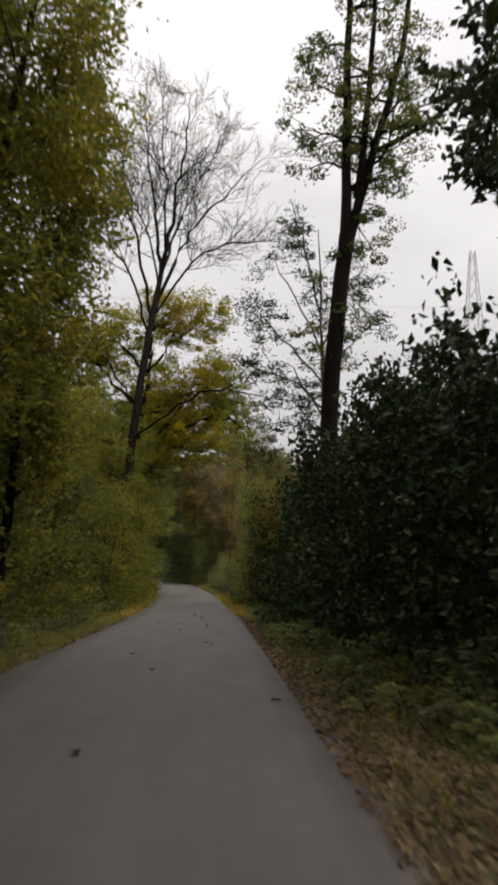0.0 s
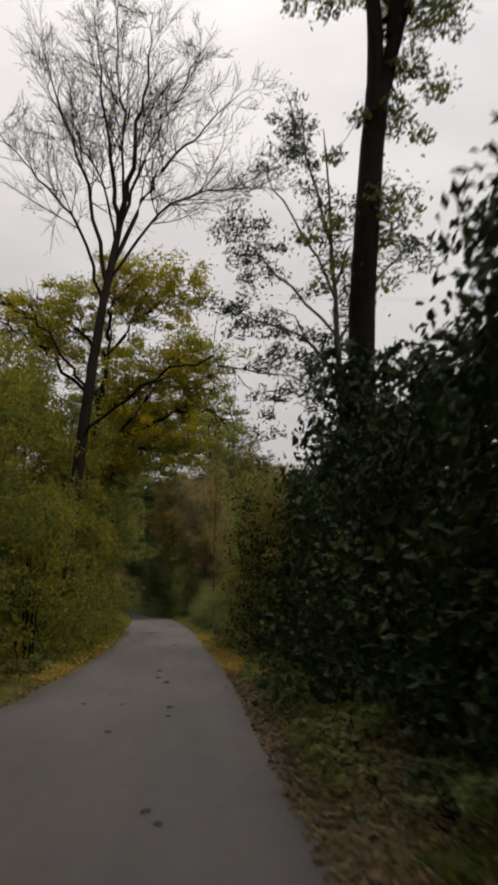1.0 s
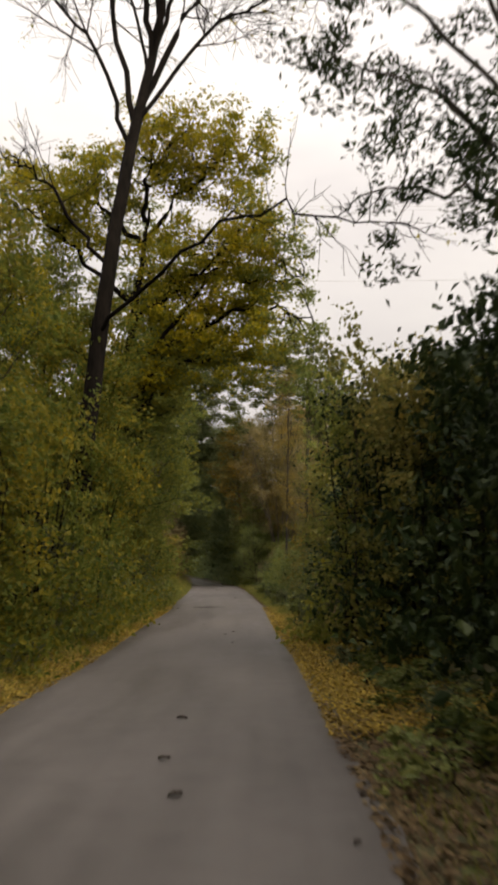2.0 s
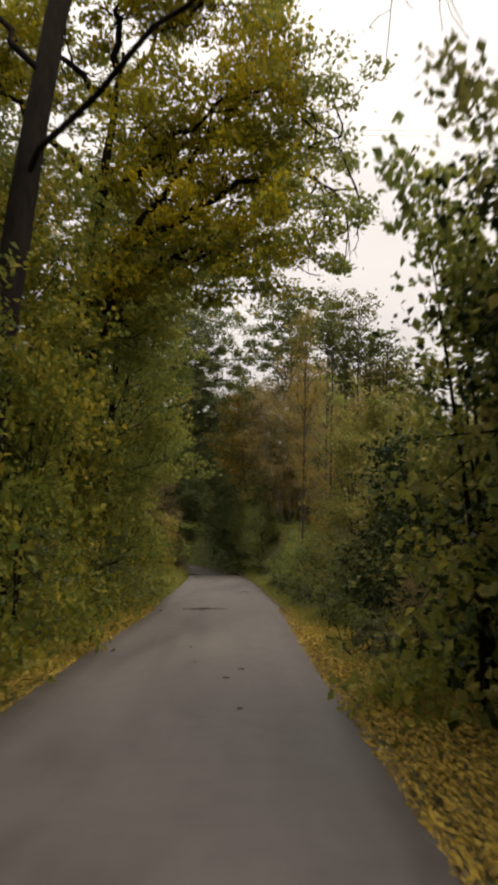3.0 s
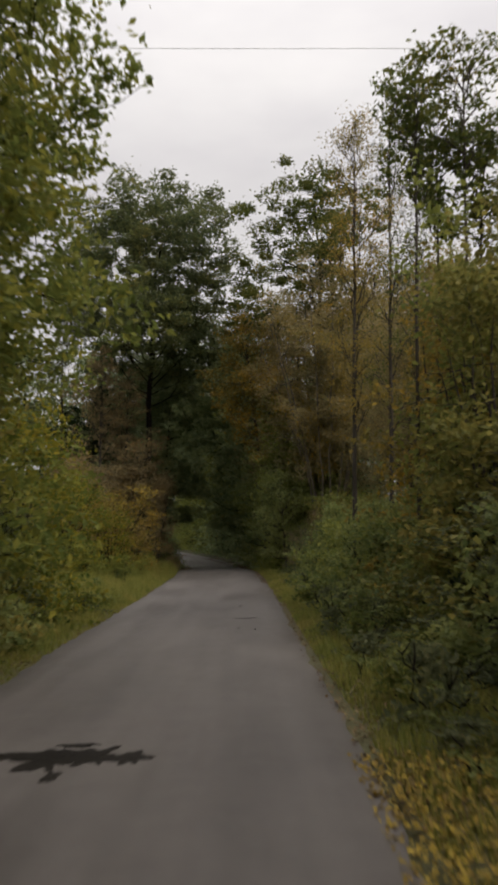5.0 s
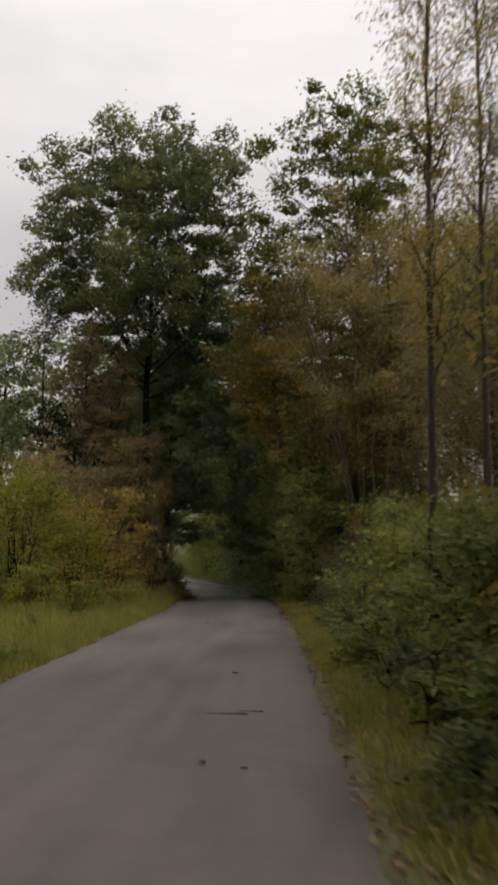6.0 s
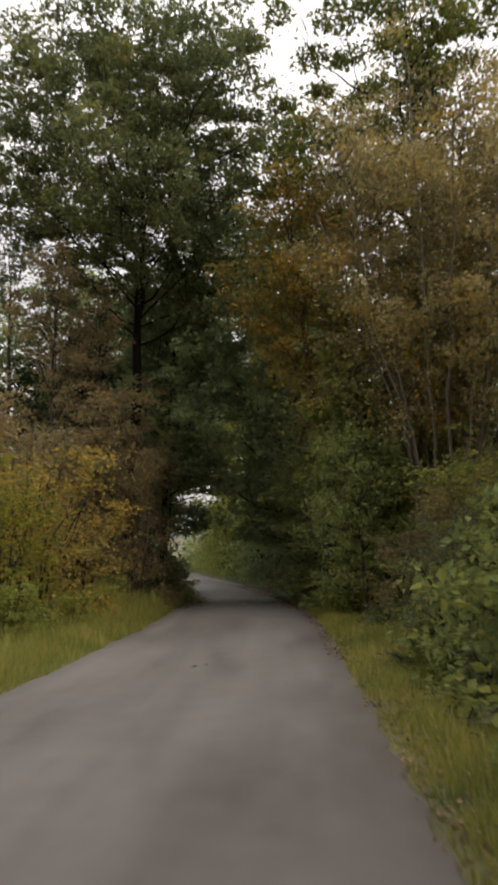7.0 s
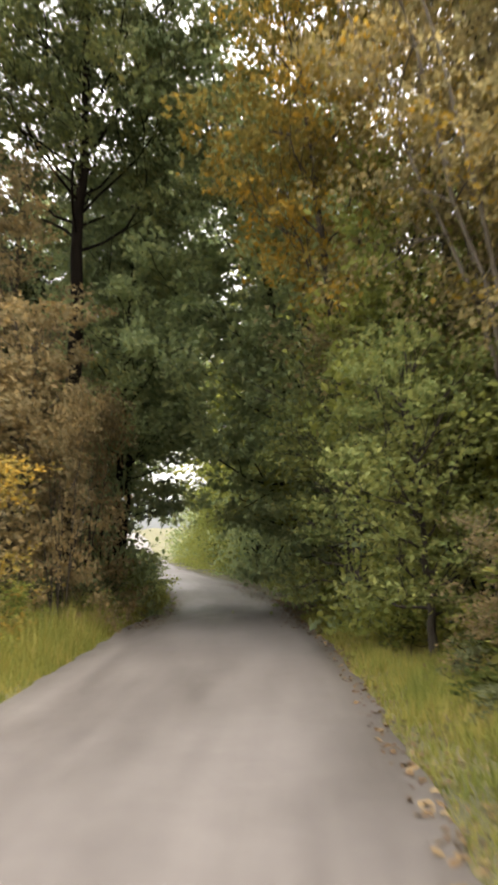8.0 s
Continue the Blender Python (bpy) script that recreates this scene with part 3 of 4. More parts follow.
# the leafless tree over the lane
wood = Wood(13)
wood.bare = True
p, _ = wood.bole([(-3.9, 38.2, 0), (-3.65, 38.4, 4.7), (-3.3, 38.9, 9), (-2.9, 40.0, 13.3), (-2.5, 41.3, 16.8)], 0.27, 0.13, 20, 0.015)
limbs = ((16.5, 0.18, ((-2.10, 41.5, 19.3), (-1.80, 41.6, 21.9), (-1.40, 41.8, 24.4), (-1.30, 41.9, 27.1))),
         (16.4, 0.15, ((-2.80, 41.4, 18.9), (-3.20, 41.5, 21.3), (-3.60, 41.5, 24.1), (-3.80, 41.3, 26.7))),
         (14.3, 0.15, ((-1.60, 41.4, 18.0), (-0.70, 41.6, 19.7), (0.60, 41.9, 21.1), (2.70, 42.2, 23.6))),
         (13.7, 0.13, ((-3.90, 41.3, 18.7), (-5.10, 41.3, 21.7), (-5.90, 41.1, 24.5))),
         (16.4, 0.11, ((-1.90, 41.5, 18.9), (-1.10, 42.1, 21.5), (0.10, 42.5, 23.7), (0.80, 42.7, 26.0))),
         (13.9, 0.10, ((-0.90, 41.2, 17.4), (1.10, 41.2, 18.4), (3.50, 41.3, 18.5))),
         (13.0, 0.10, ((-4.30, 40.5, 16.9), (-6.10, 40.3, 18.7), (-7.50, 40.1, 20.4))),
         (16.3, 0.09, ((-2.30, 40.5, 20.8), (-2.60, 39.5, 23.0), (-2.50, 38.9, 25.4))),
         (15.7, 0.08, ((-3.50, 42.5, 19.7), (-4.70, 43.5, 21.9), (-5.10, 44.1, 23.6))))
for z0, r, pts in limbs:
    s = np.array([np.interp(z0, p[:, 2], p[:, c]) for c in range(3)])
    b, _ = wood.bole([s, *pts], r * 0.72, 0.014, 16, 0.06)
    for i in range(4, 16):
        for _ in range(2):
            w = unit(b[min(i + 1, 15)] - b[i - 1]) * 0.8 + unit(wood.rng.normal(0, 1, 3)) * 0.95 + (0, 0, 0.12)
            wood.grow(b[i], w, wood.rng.uniform(1.3, 2.5) * (1.2 - i / 22), 0.030 * (1.2 - i / 17), 2, 4, 0.05, 0.11, 0.60, 0.62, 0.2, 0.02)
for pts, r in (([(-3.45, 38.7, 7.2), (-1.6, 37.4, 8.7), (0.6, 36.3, 9.7), (2.2, 36.1, 9.1), (4.0, 35.8, 8.9)], 0.06), ([(-3.28, 38.95, 9.2), (-5.0, 38.6, 11.5), (-6.5, 38.4, 12.4)], 0.06)):
    b, _ = wood.bole(pts, r, 0.012, 18, 0.085)
    for i in range(6, 18):
        for _ in range(2):
            wood.grow(b[i], unit(b[-1] - b[-4]) + wood.rng.normal(0, 0.6, 3), wood.rng.uniform(0.5, 1.3), 0.015, 1, 3, 0.0, 0.25, 0.6)
wood.thin = [(q, r * 1.15) for q, r in wood.thin]
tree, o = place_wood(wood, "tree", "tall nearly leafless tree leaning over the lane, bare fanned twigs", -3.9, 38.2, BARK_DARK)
wood.crown(tree, LEAF_YELLOW, o, 4, 0.10, 0.3, 0.08, 0.5, 0.05)

# the oak whose boughs hang over the lane
wood = Wood(14)
p, _ = wood.bole([(-4.9, 45.5, 0), (-4.4, 45.3, 4), (-3.8, 45.0, 8), (-3.4, 45.0, 11.5), (-3.2, 45.4, 13.6)], 0.26, 0.04, 18, 0.03)
boughs = (((-3.9, 45.0, 7.0), (-2.3, 43.8, 8.9), (-0.8, 44.4, 11.2), (0.7, 43.8, 12.6)),
          ((-3.8, 45.0, 7.6), (-1.6, 44.0, 9.0), (0.6, 43.3, 9.4), (2.2, 42.9, 8.9)),
          ((-3.6, 45.0, 9.6), (-1.4, 44.6, 11.0), (0.6, 44.3, 10.4), (2.0, 44.0, 10.6)),
          ((-3.4, 45.0, 12.0), (-1.8, 44.8, 14.2), (0.2, 44.6, 15.2)),
          ((-3.3, 45.2, 13.0), (-3.4, 44.6, 14.4), (-2.2, 44.2, 15.4)),
          ((-3.6, 45.0, 10.0), (-6.0, 44.6, 12.4), (-7.6, 44.2, 13.4)),
          ((-4.0, 45.1, 7.2), (-6.2, 43.6, 8.4), (-7.4, 42.4, 9.2)),
          ((-3.7, 45.0, 9.0), (-4.0, 47.2, 11.2), (-3.2, 49.0, 12.8)),
          ((-3.9, 45.0, 7.2), (-2.6, 46.8, 8.6), (-0.6, 48.2, 9.2)),
          ((-4.2, 45.2, 5.4), (-3.4, 44.6, 6.4), (-2.6, 44.4, 7.0)),
          ((-4.1, 45.1, 6.6), (-2.2, 44.2, 7.8), (-0.3, 43.8, 8.0)),
          ((-3.6, 45.0, 9.4), (-2.0, 43.6, 10.2), (-0.2, 43.4, 11.4)),
          ((-3.4, 45.0, 12.2), (-5.2, 46.0, 14.0), (-6.2, 46.4, 15.0)))
for pts in boughs:
    b, _ = wood.bole(pts, 0.095, 0.02, 14, 0.08)
    for i in range(4, 14):
        for _ in range(2):
            wood.grow(b[i], unit(b[-1] - b[0]) * 0.3 + unit(wood.rng.normal(0, 1, 3)) + (0, 0, 0.1), wood.rng.uniform(0.6, 1.35), 0.03, 2, 2, 0.03, 0.25)
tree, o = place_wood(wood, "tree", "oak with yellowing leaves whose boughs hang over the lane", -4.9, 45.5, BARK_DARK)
wood.tufts(tree, LEAF_GREEN, o, 0.62, 0.42, 110, 0.125, 0.55, 0.3, where=lambda q: (q[:, 0] > 0.3) | (q[:, 1] > 45.4) | (q[:, 2] < 8))
wood.tufts(tree, LEAF_YELLOW, o, 0.50, 0.48, 125, 0.125, 0.55, 0.3, name="yellow_sprays", where=lambda q: (q[:, 0] < 1.0) & (q[:, 1] < 46) & (q[:, 2] > 7.0))

# tall trees over the near hedge
broad_tree(21, -3.9, 12.5, 17, 2.0, 0.14, 2.3, LEAF_MIXED, 0.13, 26, "tall thin tree with green and yellow leaves", 24, (1.5, 0.8), BARK_DARK, slim=0.5, tuft=(0.46, 0.60, 150), limb=0.16)
broad_tree(22, -4.8, 9.0, 16, 2.0, 0.15, 2.9, LEAF_MOSS, 0.13, 26, "tall thin tree with dull green leaves", 24, (0.5, 0.4), BARK_DARK, slim=0.5, tuft=(0.46, 0.60, 150), limb=0.16)
broad_tree(23, -6.2, 14.8, 15, 3, 0.2, 3.0, LEAF_MIXED, 0.14, 22, "tall thin tree with green and yellow leaves", 24, (0.2, 0.2), BARK_DARK, tuft=(0.52, 0.72, 140), limb=0.16)
broad_tree(24, -5.2, 4.2, 14, 2.5, 0.2, 3.0, LEAF_MOSS, 0.13, 22, "tall thin tree with dull green leaves", 24, (0.3, 0.2), BARK_DARK, tuft=(0.52, 0.72, 140), limb=0.16)
broad_tree(25, -3.6, 16.2, 13, 2.5, 0.13, 2.2, LEAF_MIXED, 0.13, 22, "tall thin tree with green and yellow leaves", 22, (0.6, 0.4), BARK_DARK, tuft=(0.46, 0.58, 170), limb=0.16)
for k, (x, y, h) in enumerate(((-8.0, 7.0, 15), (-8.4, 12.5, 16), (-8.0, 18.5, 14))):
    broad_tree(245 + k, x, y, h, 1.5, 0.2, 3.4, LEAF_MOSS, 0.22, 10, "tall leafy tree behind the hedge, dull green", 26, (0.3, 0), BARK_DARK, tuft=(0.75, 0.9, 95), limb=0.16)
for k, (x, y, h) in enumerate(((-10.4, 3.0, 14), (-10.8, 8.5, 15), (-11.0, 14.5, 15), (-10.6, 21.0, 13), (-10.2, 27.5, 11), (-10.0, 34.0, 11), (-10.2, 41.0, 12))):
    broad_tree(1245 + k, x, y, h, 1.0, 0.2, 3.6, LEAF_MOSS, 0.32, 10, "tall leafy tree behind the hedge, dull green", 24, (0.3, 0), BARK_DARK, tuft=(1.0, 1.15, 90), limb=0.16)
# dark trees over the hedge; those behind the start are unseen, added for shade
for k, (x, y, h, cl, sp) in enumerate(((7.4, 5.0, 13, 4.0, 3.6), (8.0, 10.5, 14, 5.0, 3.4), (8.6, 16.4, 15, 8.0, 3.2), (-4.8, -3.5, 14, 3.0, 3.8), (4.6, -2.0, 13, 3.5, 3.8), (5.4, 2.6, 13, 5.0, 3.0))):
    broad_tree(26 * 10 + k, x, y, h, cl, 0.18, sp, LEAF_DARK, 0.26, 7, "dark leafy tree added to shade the hedge and lane", 20, (-0.6 if x > 0 else 0.6, 0), BARK_DARK, full=1.4)
# unseen trees behind the camera, added to darken the hedge and lane
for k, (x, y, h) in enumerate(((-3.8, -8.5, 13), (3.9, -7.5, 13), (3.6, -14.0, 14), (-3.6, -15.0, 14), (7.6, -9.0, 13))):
    broad_tree(270 + k, x, y, h, 2.5, 0.2, 3.8, LEAF_DARK, 0.34, 7, "dark leafy tree added to shade the hedge and lane", 22, (-0.8 if x > 0 else 0.8, 0), BARK_DARK, tuft=(1.0, 0.9, 60))
# smaller trees behind the hedge
for k, (x, y, h, mat) in enumerate(((-6.3, 21, 8.0, LEAF_MOSS), (-7.4, 26, 8.6, LEAF_OAK), (-5.8, 30.5, 8.8, LEAF_MIXED), (-5.4, 34.0, 8.2, LEAF_MIXED), (-6.8, 38.5, 10.5, LEAF_MIXED))):
    broad_tree(30 + k, x, y, h, 1.6, 0.11, 2.3, mat, 0.13, 16, "young tree rising from the hedge, leaves turning", 16, (0.4, 0), BARK_GREY)
for k, (x, y, h, mat, sp) in enumerate(((-4.9, 41.2, 9.0, LEAF_MIXED, 2.2), (-4.3, 48.8, 12.5, LEAF_GREEN, 2.5), (-4.7, 52.4, 12.0, LEAF_GREEN, 2.4), (-7.8, 47.5, 13.0, LEAF_GREEN, 3.0), (-7.4, 55.5, 9.5, LEAF_MIXED, 2.6))):
    broad_tree(40 + k, x, y, h, 1.0, 0.14, sp, mat, 0.13, 24, "leafy tree crowding the lane, green with yellow", 30, (0.7, 0), BARK_DARK, tuft=(0.54, 0.60, 130), limb=0.16)

broad_tree(48, 2.35, 32.6, 4.6, 0.4, 0.025, 0.8, LEAF_DARK, 0.075, 12, "young poplar with loose round leaves", 16, (0.1, 0), BARK_GREY, level=1, rise=1.2, slim=0.85)

# a grove of aspens beyond the hedge: bare stems, leafy tops
for k, (x, y, h) in enumerate(((2.45, 57.7, 11.8), (3.0, 58.6, 10.8), (3.45, 57.9, 12.2), (4.0, 59.2, 10.8), (4.6, 58.5, 10.8), (5.3, 59.4, 9.8), (6.1, 58.4, 9.2))):
    broad_tree(50 + k, x, y, h, h * 0.64, 0.055, 0.95, LEAF_OAK, 0.12, 10, "slender upright aspen with bare stems and leafy top", 14, (0.25, 0), BARK_GREY, rise=1.5, tuft=(0.36, 0.30, 48), limb=0.3)
# loose slender trees nearer the bend
for k, (x, y, h, d) in enumerate(((1.55, 62.3, 12.6, 16), (2.6, 63.6, 14.0, 9), (3.7, 66.4, 14.0, 10))):
    broad_tree(57 + k, x, y, h, 3.6, 0.07, 1.5, LEAF_GOLD if k == 0 else LEAF_OAK, 0.06, int(d * 1.5), "slender tree with upswept branches and thin small leaves", 17, (0.3, 0), BARK_GREY, rise=1.7, keep=0.75, length=0.45, width=0.18, bare=True)
for k, (x, y, h) in enumerate(((8.5, 66, 9.5), (9.6, 63.5, 9.0), (10.6, 68, 9.0), (7.2, 70, 8.6))):
    broad_tree(60 + k, x, y, h, 3.0, 0.06, 1.2, LEAF_GREY, 0.08, 3, "thin pale tree almost without leaves", 16, (0.2, 0), BARK_PALE, rise=1.6, keep=0.5)

# the great oak at the end and its neighbours
broad_tree(71, -7.2, 83.0, 16.2, 8.0, 0.25, 5.5, LEAF_OAKEN, 0.145, 20, "great round-crowned green oak", 36, (0.4, 0), BARK_DARK, level=3, fork=2, tuft=(0.78, 0.60, 230), limb=0.10, rise=0.75, shape=lambda v: 0.9 + 0.42 * math.sin(math.pi * min(1, 0.15 + 0.8 * v)))
broad_tree(72, 1.2, 80.0, 17.0, 8.5, 0.24, 4.2, LEAF_OAK, 0.15, 15, "tall oak with thinning brownish crown", 17, (0.3, 0), BARK_DARK, level=3, fork=2, tuft=(0.80, 0.52, 170), limb=0.2)
broad_tree(73, -1.0, 79.6, 11.6, 4.2, 0.12, 2.0, LEAF_ORANGE, 0.13, 26, "maple with orange and yellow leaves", 22, (-0.9, -0.8), BARK_GREY, tuft=(0.5, 0.5, 90), limb=0.16)
for k, (x, y, h, sp) in enumerate(((0.4, 78.8, 12.4, 2.6), (2.4, 78.0, 12.8, 3.0), (4.6, 78.6, 12.6, 3.2), (6.6, 76.5, 11.5, 3.2))):
    broad_tree(740 + k, x, y, h, 2.4, 0.12, sp, LEAF_OLIVE, 0.13, 18, "olive-brown autumn tree behind the hedge", 26, (0, 0), BARK_GREY, tuft=(0.62, 0.66, 95), limb=0.16)
broad_tree(76, -9.0, 80.6, 10.2, 2.5, 0.09, 2.0, LEAF_RUST, 0.13, 11, "thin small tree with rusty leaves", 22, (0.2, 0), BARK_GREY, rise=1.0, tuft=(0.42, 0.34, 46), limb=0.2)
broad_tree(79, -7.0, 80.0, 5.6, 1.2, 0.07, 1.5, LEAF_RUST, 0.13, 11, "small tree with rusty brown leaves by the lane", 22, (0.1, 0), BARK_GREY, rise=0.9, tuft=(0.42, 0.42, 70), limb=0.2)
broad_tree(80, -7.9, 81.6, 9.6, 3.2, 0.07, 1.7, LEAF_RUST, 0.12, 11, "thin small tree with rusty leaves", 22, (0.1, 0), BARK_GREY, rise=0.9, tuft=(0.44, 0.34, 44), limb=0.2)
broad_tree(81, -6.7, 84.9, 11.5, 3.4, 0.11, 2.3, LEAF_SAGE, 0.14, 11, "young oak under the great one", 26, (0.6, -0.2), BARK_DARK, rise=0.5, tuft=(0.56, 0.54, 130), limb=0.16)
broad_tree(77, -11.8, 84.5, 12.0, 2.5, 0.12, 3.2, LEAF_GREY, 0.15, 12, "loose grey-green tree by the field", 16, (0, 0), BARK_GREY)
broad_tree(78, 6.5, 69.0, 7.6, 1.5, 0.09, 2.2, LEAF_ORANGE, 0.13, 18, "small tree with leaves turning orange", 16, (0, 0), BARK_GREY)

for k, (x, y, h) in enumerate(((4.6, 67.5, 9.6), (5.8, 70.5, 10.8), (4.2, 71.8, 10.0), (7.6, 74.0, 12.0), (3.9, 69.2, 9.0))):
    broad_tree(83 + k, x, y, h, 2.0, 0.1, 2.3, LEAF_OLIVE, 0.08, 18, "olive-brown autumn tree behind the hedge", 20, (0, 0), BARK_GREY, tuft=(0.55, 0.66, 180), limb=0.16)
for k, (x, y, h) in enumerate(((-10.8, 87.5, 9.0),)):
    broad_tree(88 + k, x, y, h, 1.0, 0.12, 2.6, LEAF_DARK, 0.17, 18, "dark leafy tree arching over the bend", 20, (0.3, 0), BARK_DARK, full=1.4)

# boughs that reach across the lane before the bend
broad_tree(104, -1.2, 84.6, 12.5, 1.6, 0.14, 3.6, LEAF_SAGE, 0.17, 16, "oak leaning across the lane with low green boughs", 26, (-2.6, -0.8), BARK_DARK, tuft=(0.7, 0.66, 170), rise=0.1)
broad_tree(105, -8.6, 88.4, 12.5, 2.2, 0.15, 3.0, LEAF_SAGE, 0.17, 16, "oak leaning across the lane with low green boughs", 26, (1.6, -0.4), BARK_DARK, tuft=(0.7, 0.66, 170), rise=0.1)
broad_tree(103, -7.0, 86.4, 10.5, 2.4, 0.12, 2.4, LEAF_SAGE, 0.15, 16, "oak leaning across the lane with low green boughs", 26, (0.9, -0.3), BARK_DARK, tuft=(0.6, 0.6, 130), rise=0.3, limb=0.16)
for k, (x, y, h) in enumerate(((-9.8, 93.5, 12.0), (-11.2, 99.5, 12.5))):
    broad_tree(106 + k, x, y, h, 3.9 - 0.9 * k, 0.15, 3.2, LEAF_SAGE, 0.20, 16, "oak leaning across the lane with low green boughs", 24, (1.8, -0.4), BARK_DARK, tuft=(0.8, 0.7, 130), rise=0.1)

for k, (x, y, h, mat) in enumerate(((-1.2, 82.4, 8.5, LEAF_SAGE), (0.5, 79.0, 7.5, LEAF_HAZEL), (-0.4, 84.0, 9.5, LEAF_HAZEL))):
    broad_tree(108 + k, x, y, h, 0.8, 0.08, 1.9, mat, 0.15, 16, "small bushy green tree at the lane's edge", 26, (-0.9, -0.2), BARK_GREY, tuft=(0.55, 0.56, 90), rise=0.2)

for k, (x, y, h, sp) in enumerate(((-0.25, 76.5, 3.9, 1.2), (-0.5, 78.5, 4.8, 1.3), (-1.2, 80.4, 4.6, 1.3))):
    broad_tree(112 + k, x, y, h, 0.5, 0.06, sp, LEAF_FRESH, 0.095, 16, "small bushy tree with fresh green leaves at the lane's edge", 24, (-0.2, -0.2), BARK_GREY, tuft=(0.42, 0.44, 110), rise=0.2, limb=0.2)

# many-stemmed hazel beside the bend
wood = Wood(81)
for k in range(13):
    a = 2 * math.pi * k / 13
    tip = (1.5 + math.cos(a) * wood.rng.uniform(1.6, 3.0), 76.6 + math.sin(a) * 2.0, wood.rng.uniform(8.5, 12.5))
    b, _ = wood.bole([(1.5 + math.cos(a) * 0.3, 76.6 + math.sin(a) * 0.3, 0), (1.5 + math.cos(a) * 0.8, 76.6 + math.sin(a) * 0.7, 4), tip], 0.055, 0.018, 12, 0.04)
    for i in range(6, 12):
        for _ in range(2):
            wood.grow(b[i], wood.rng.normal(0, 1, 3) + (0, 0, 0.5), wood.rng.uniform(0.5, 1.1), 0.018, 1, 3, 0.08, 0.25)
tree, o = place_wood(wood, "tree", "many-stemmed hazel with pale stems and orange-brown leaves", 1.5, 76.6, BARK_PALE, "tree", 6)
wood.crown(tree, LEAF_ORANGE, o, 20, 0.09, 0.5, 0.2, 0.7, 0.3)
wood.crown(tree, LEAF_OLIVE, o, 24, 0.09, 0.5, 0.2, 0.7, 0.95, name="brown_sprays")

# trees that arch over the bend
for k, (x, y, h, cl, sp, mat) in enumerate(((-1.4, 87.0, 13, 0.8, 3.0, LEAF_SAGE), (-11.6, 90.5, 13, 1.6, 3.0, LEAF_SAGE), (-2.2, 93, 12, 0.8, 3.0, LEAF_HAZEL), (-3.4, 100, 14, 0.8, 3.4, LEAF_HAZEL), (-5.8, 107, 13, 0.8, 3.2, LEAF_HAZEL), (-15.0, 97.5, 10, 1.6, 2.4, LEAF_SAGE), (3.8, 89, 12, 2, 3.4, LEAF_SAGE), (4.5, 98, 15, 2, 4.2, LEAF_SAGE), (-15.5, 89, 12, 1.5, 3.0, LEAF_SAGE), (-8.0, 114, 12, 0.8, 3.0, LEAF_HAZEL))):
    broad_tree(90 + k, x, y, h, cl, 0.2, sp, mat, 0.24, 10, "leafy tree arching over the bend of the lane", 24, (-0.5 if x > -10 else 0.3, 0), BARK_DARK, tuft=(0.9, 0.8, 110))

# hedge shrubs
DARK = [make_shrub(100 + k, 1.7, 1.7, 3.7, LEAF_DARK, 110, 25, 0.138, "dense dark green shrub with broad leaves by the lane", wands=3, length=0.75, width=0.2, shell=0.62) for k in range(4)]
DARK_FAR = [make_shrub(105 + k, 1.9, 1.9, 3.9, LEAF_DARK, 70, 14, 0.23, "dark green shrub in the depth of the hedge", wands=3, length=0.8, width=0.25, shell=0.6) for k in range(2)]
MIX = [make_shrub(110 + k, 1.6, 1.6, 4.0, LEAF_MIXED, 108, 24, 0.127, "tall shrub with green and yellowing leaves by the lane", wands=5, length=0.75, width=0.19, shell=0.62) for k in range(4)]
MOSS = [make_shrub(118 + k, 1.6, 1.6, 4.0, LEAF_MOSS, 108, 24, 0.125, "tall shrub with dull moss-green leaves by the lane", wands=5, length=0.75, width=0.19, shell=0.62) for k in range(2)]
MIX_FAR = [make_shrub(115 + k, 1.9, 1.9, 4.4, LEAF_MIXED, 72, 15, 0.215, "tall yellow-green shrub in the depth of the hedge", wands=4, length=0.8, width=0.25, shell=0.6) for k in range(2)]
OLIVE = [make_shrub(120 + k, 1.5, 1.5, 3.4, LEAF_DRAB, 80, 19, 0.122, "dull brown-green shrub with thin wands by the lane", wands=8, bark=BARK_GREY, length=0.7, width=0.18, shell=0.6) for k in range(3)]
LOW = [make_shrub(130 + k, 1.1, 1.1, 1.7, LEAF_FRESH if k else LEAF_HAZEL, 95, 20, 0.11, "low bramble shrub with dull green leaves", wands=4, name="bramble", length=0.5, width=0.14, shell=0.6) for k in range(3)]
GREYS = [make_shrub(140 + k, 1.2, 1.2, 2.2, LEAF_GREY, 90, 22, 0.08, "grey-green shrub with small leaves", wands=5, length=0.5, width=0.15, shell=0.6) for k in range(2)]
HAZEL = [make_shrub(145 + k, 1.6, 1.6, 4.2, LEAF_HAZEL, 130, 30, 0.105, "hazel shrub with dull fresh green broad leaves", wands=6, length=0.75, width=0.2, slim=0.75, shell=0.6) for k in range(2)]
YEL = [make_shrub(150, 1.5, 1.5, 3.0, LEAF_GOLD, 110, 26, 0.10, "dull golden autumn shrub standing above the grass", wands=6, length=0.7, width=0.18)]
RUST = [make_shrub(160, 1.7, 1.7, 4.0, LEAF_RUST, 110, 32, 0.115, "rusty brown shrub with thin wands", wands=8, bark=BARK_GREY, length=0.7, width=0.2)]

SAGE_FAR = [make_shrub(180 + k, 1.8, 1.8, 3.9, LEAF_SAGE, 80, 18, 0.19, "dull green shrub crowding the bend of the lane", wands=3, length=0.8, width=0.25, shell=0.6) for k in range(2)]

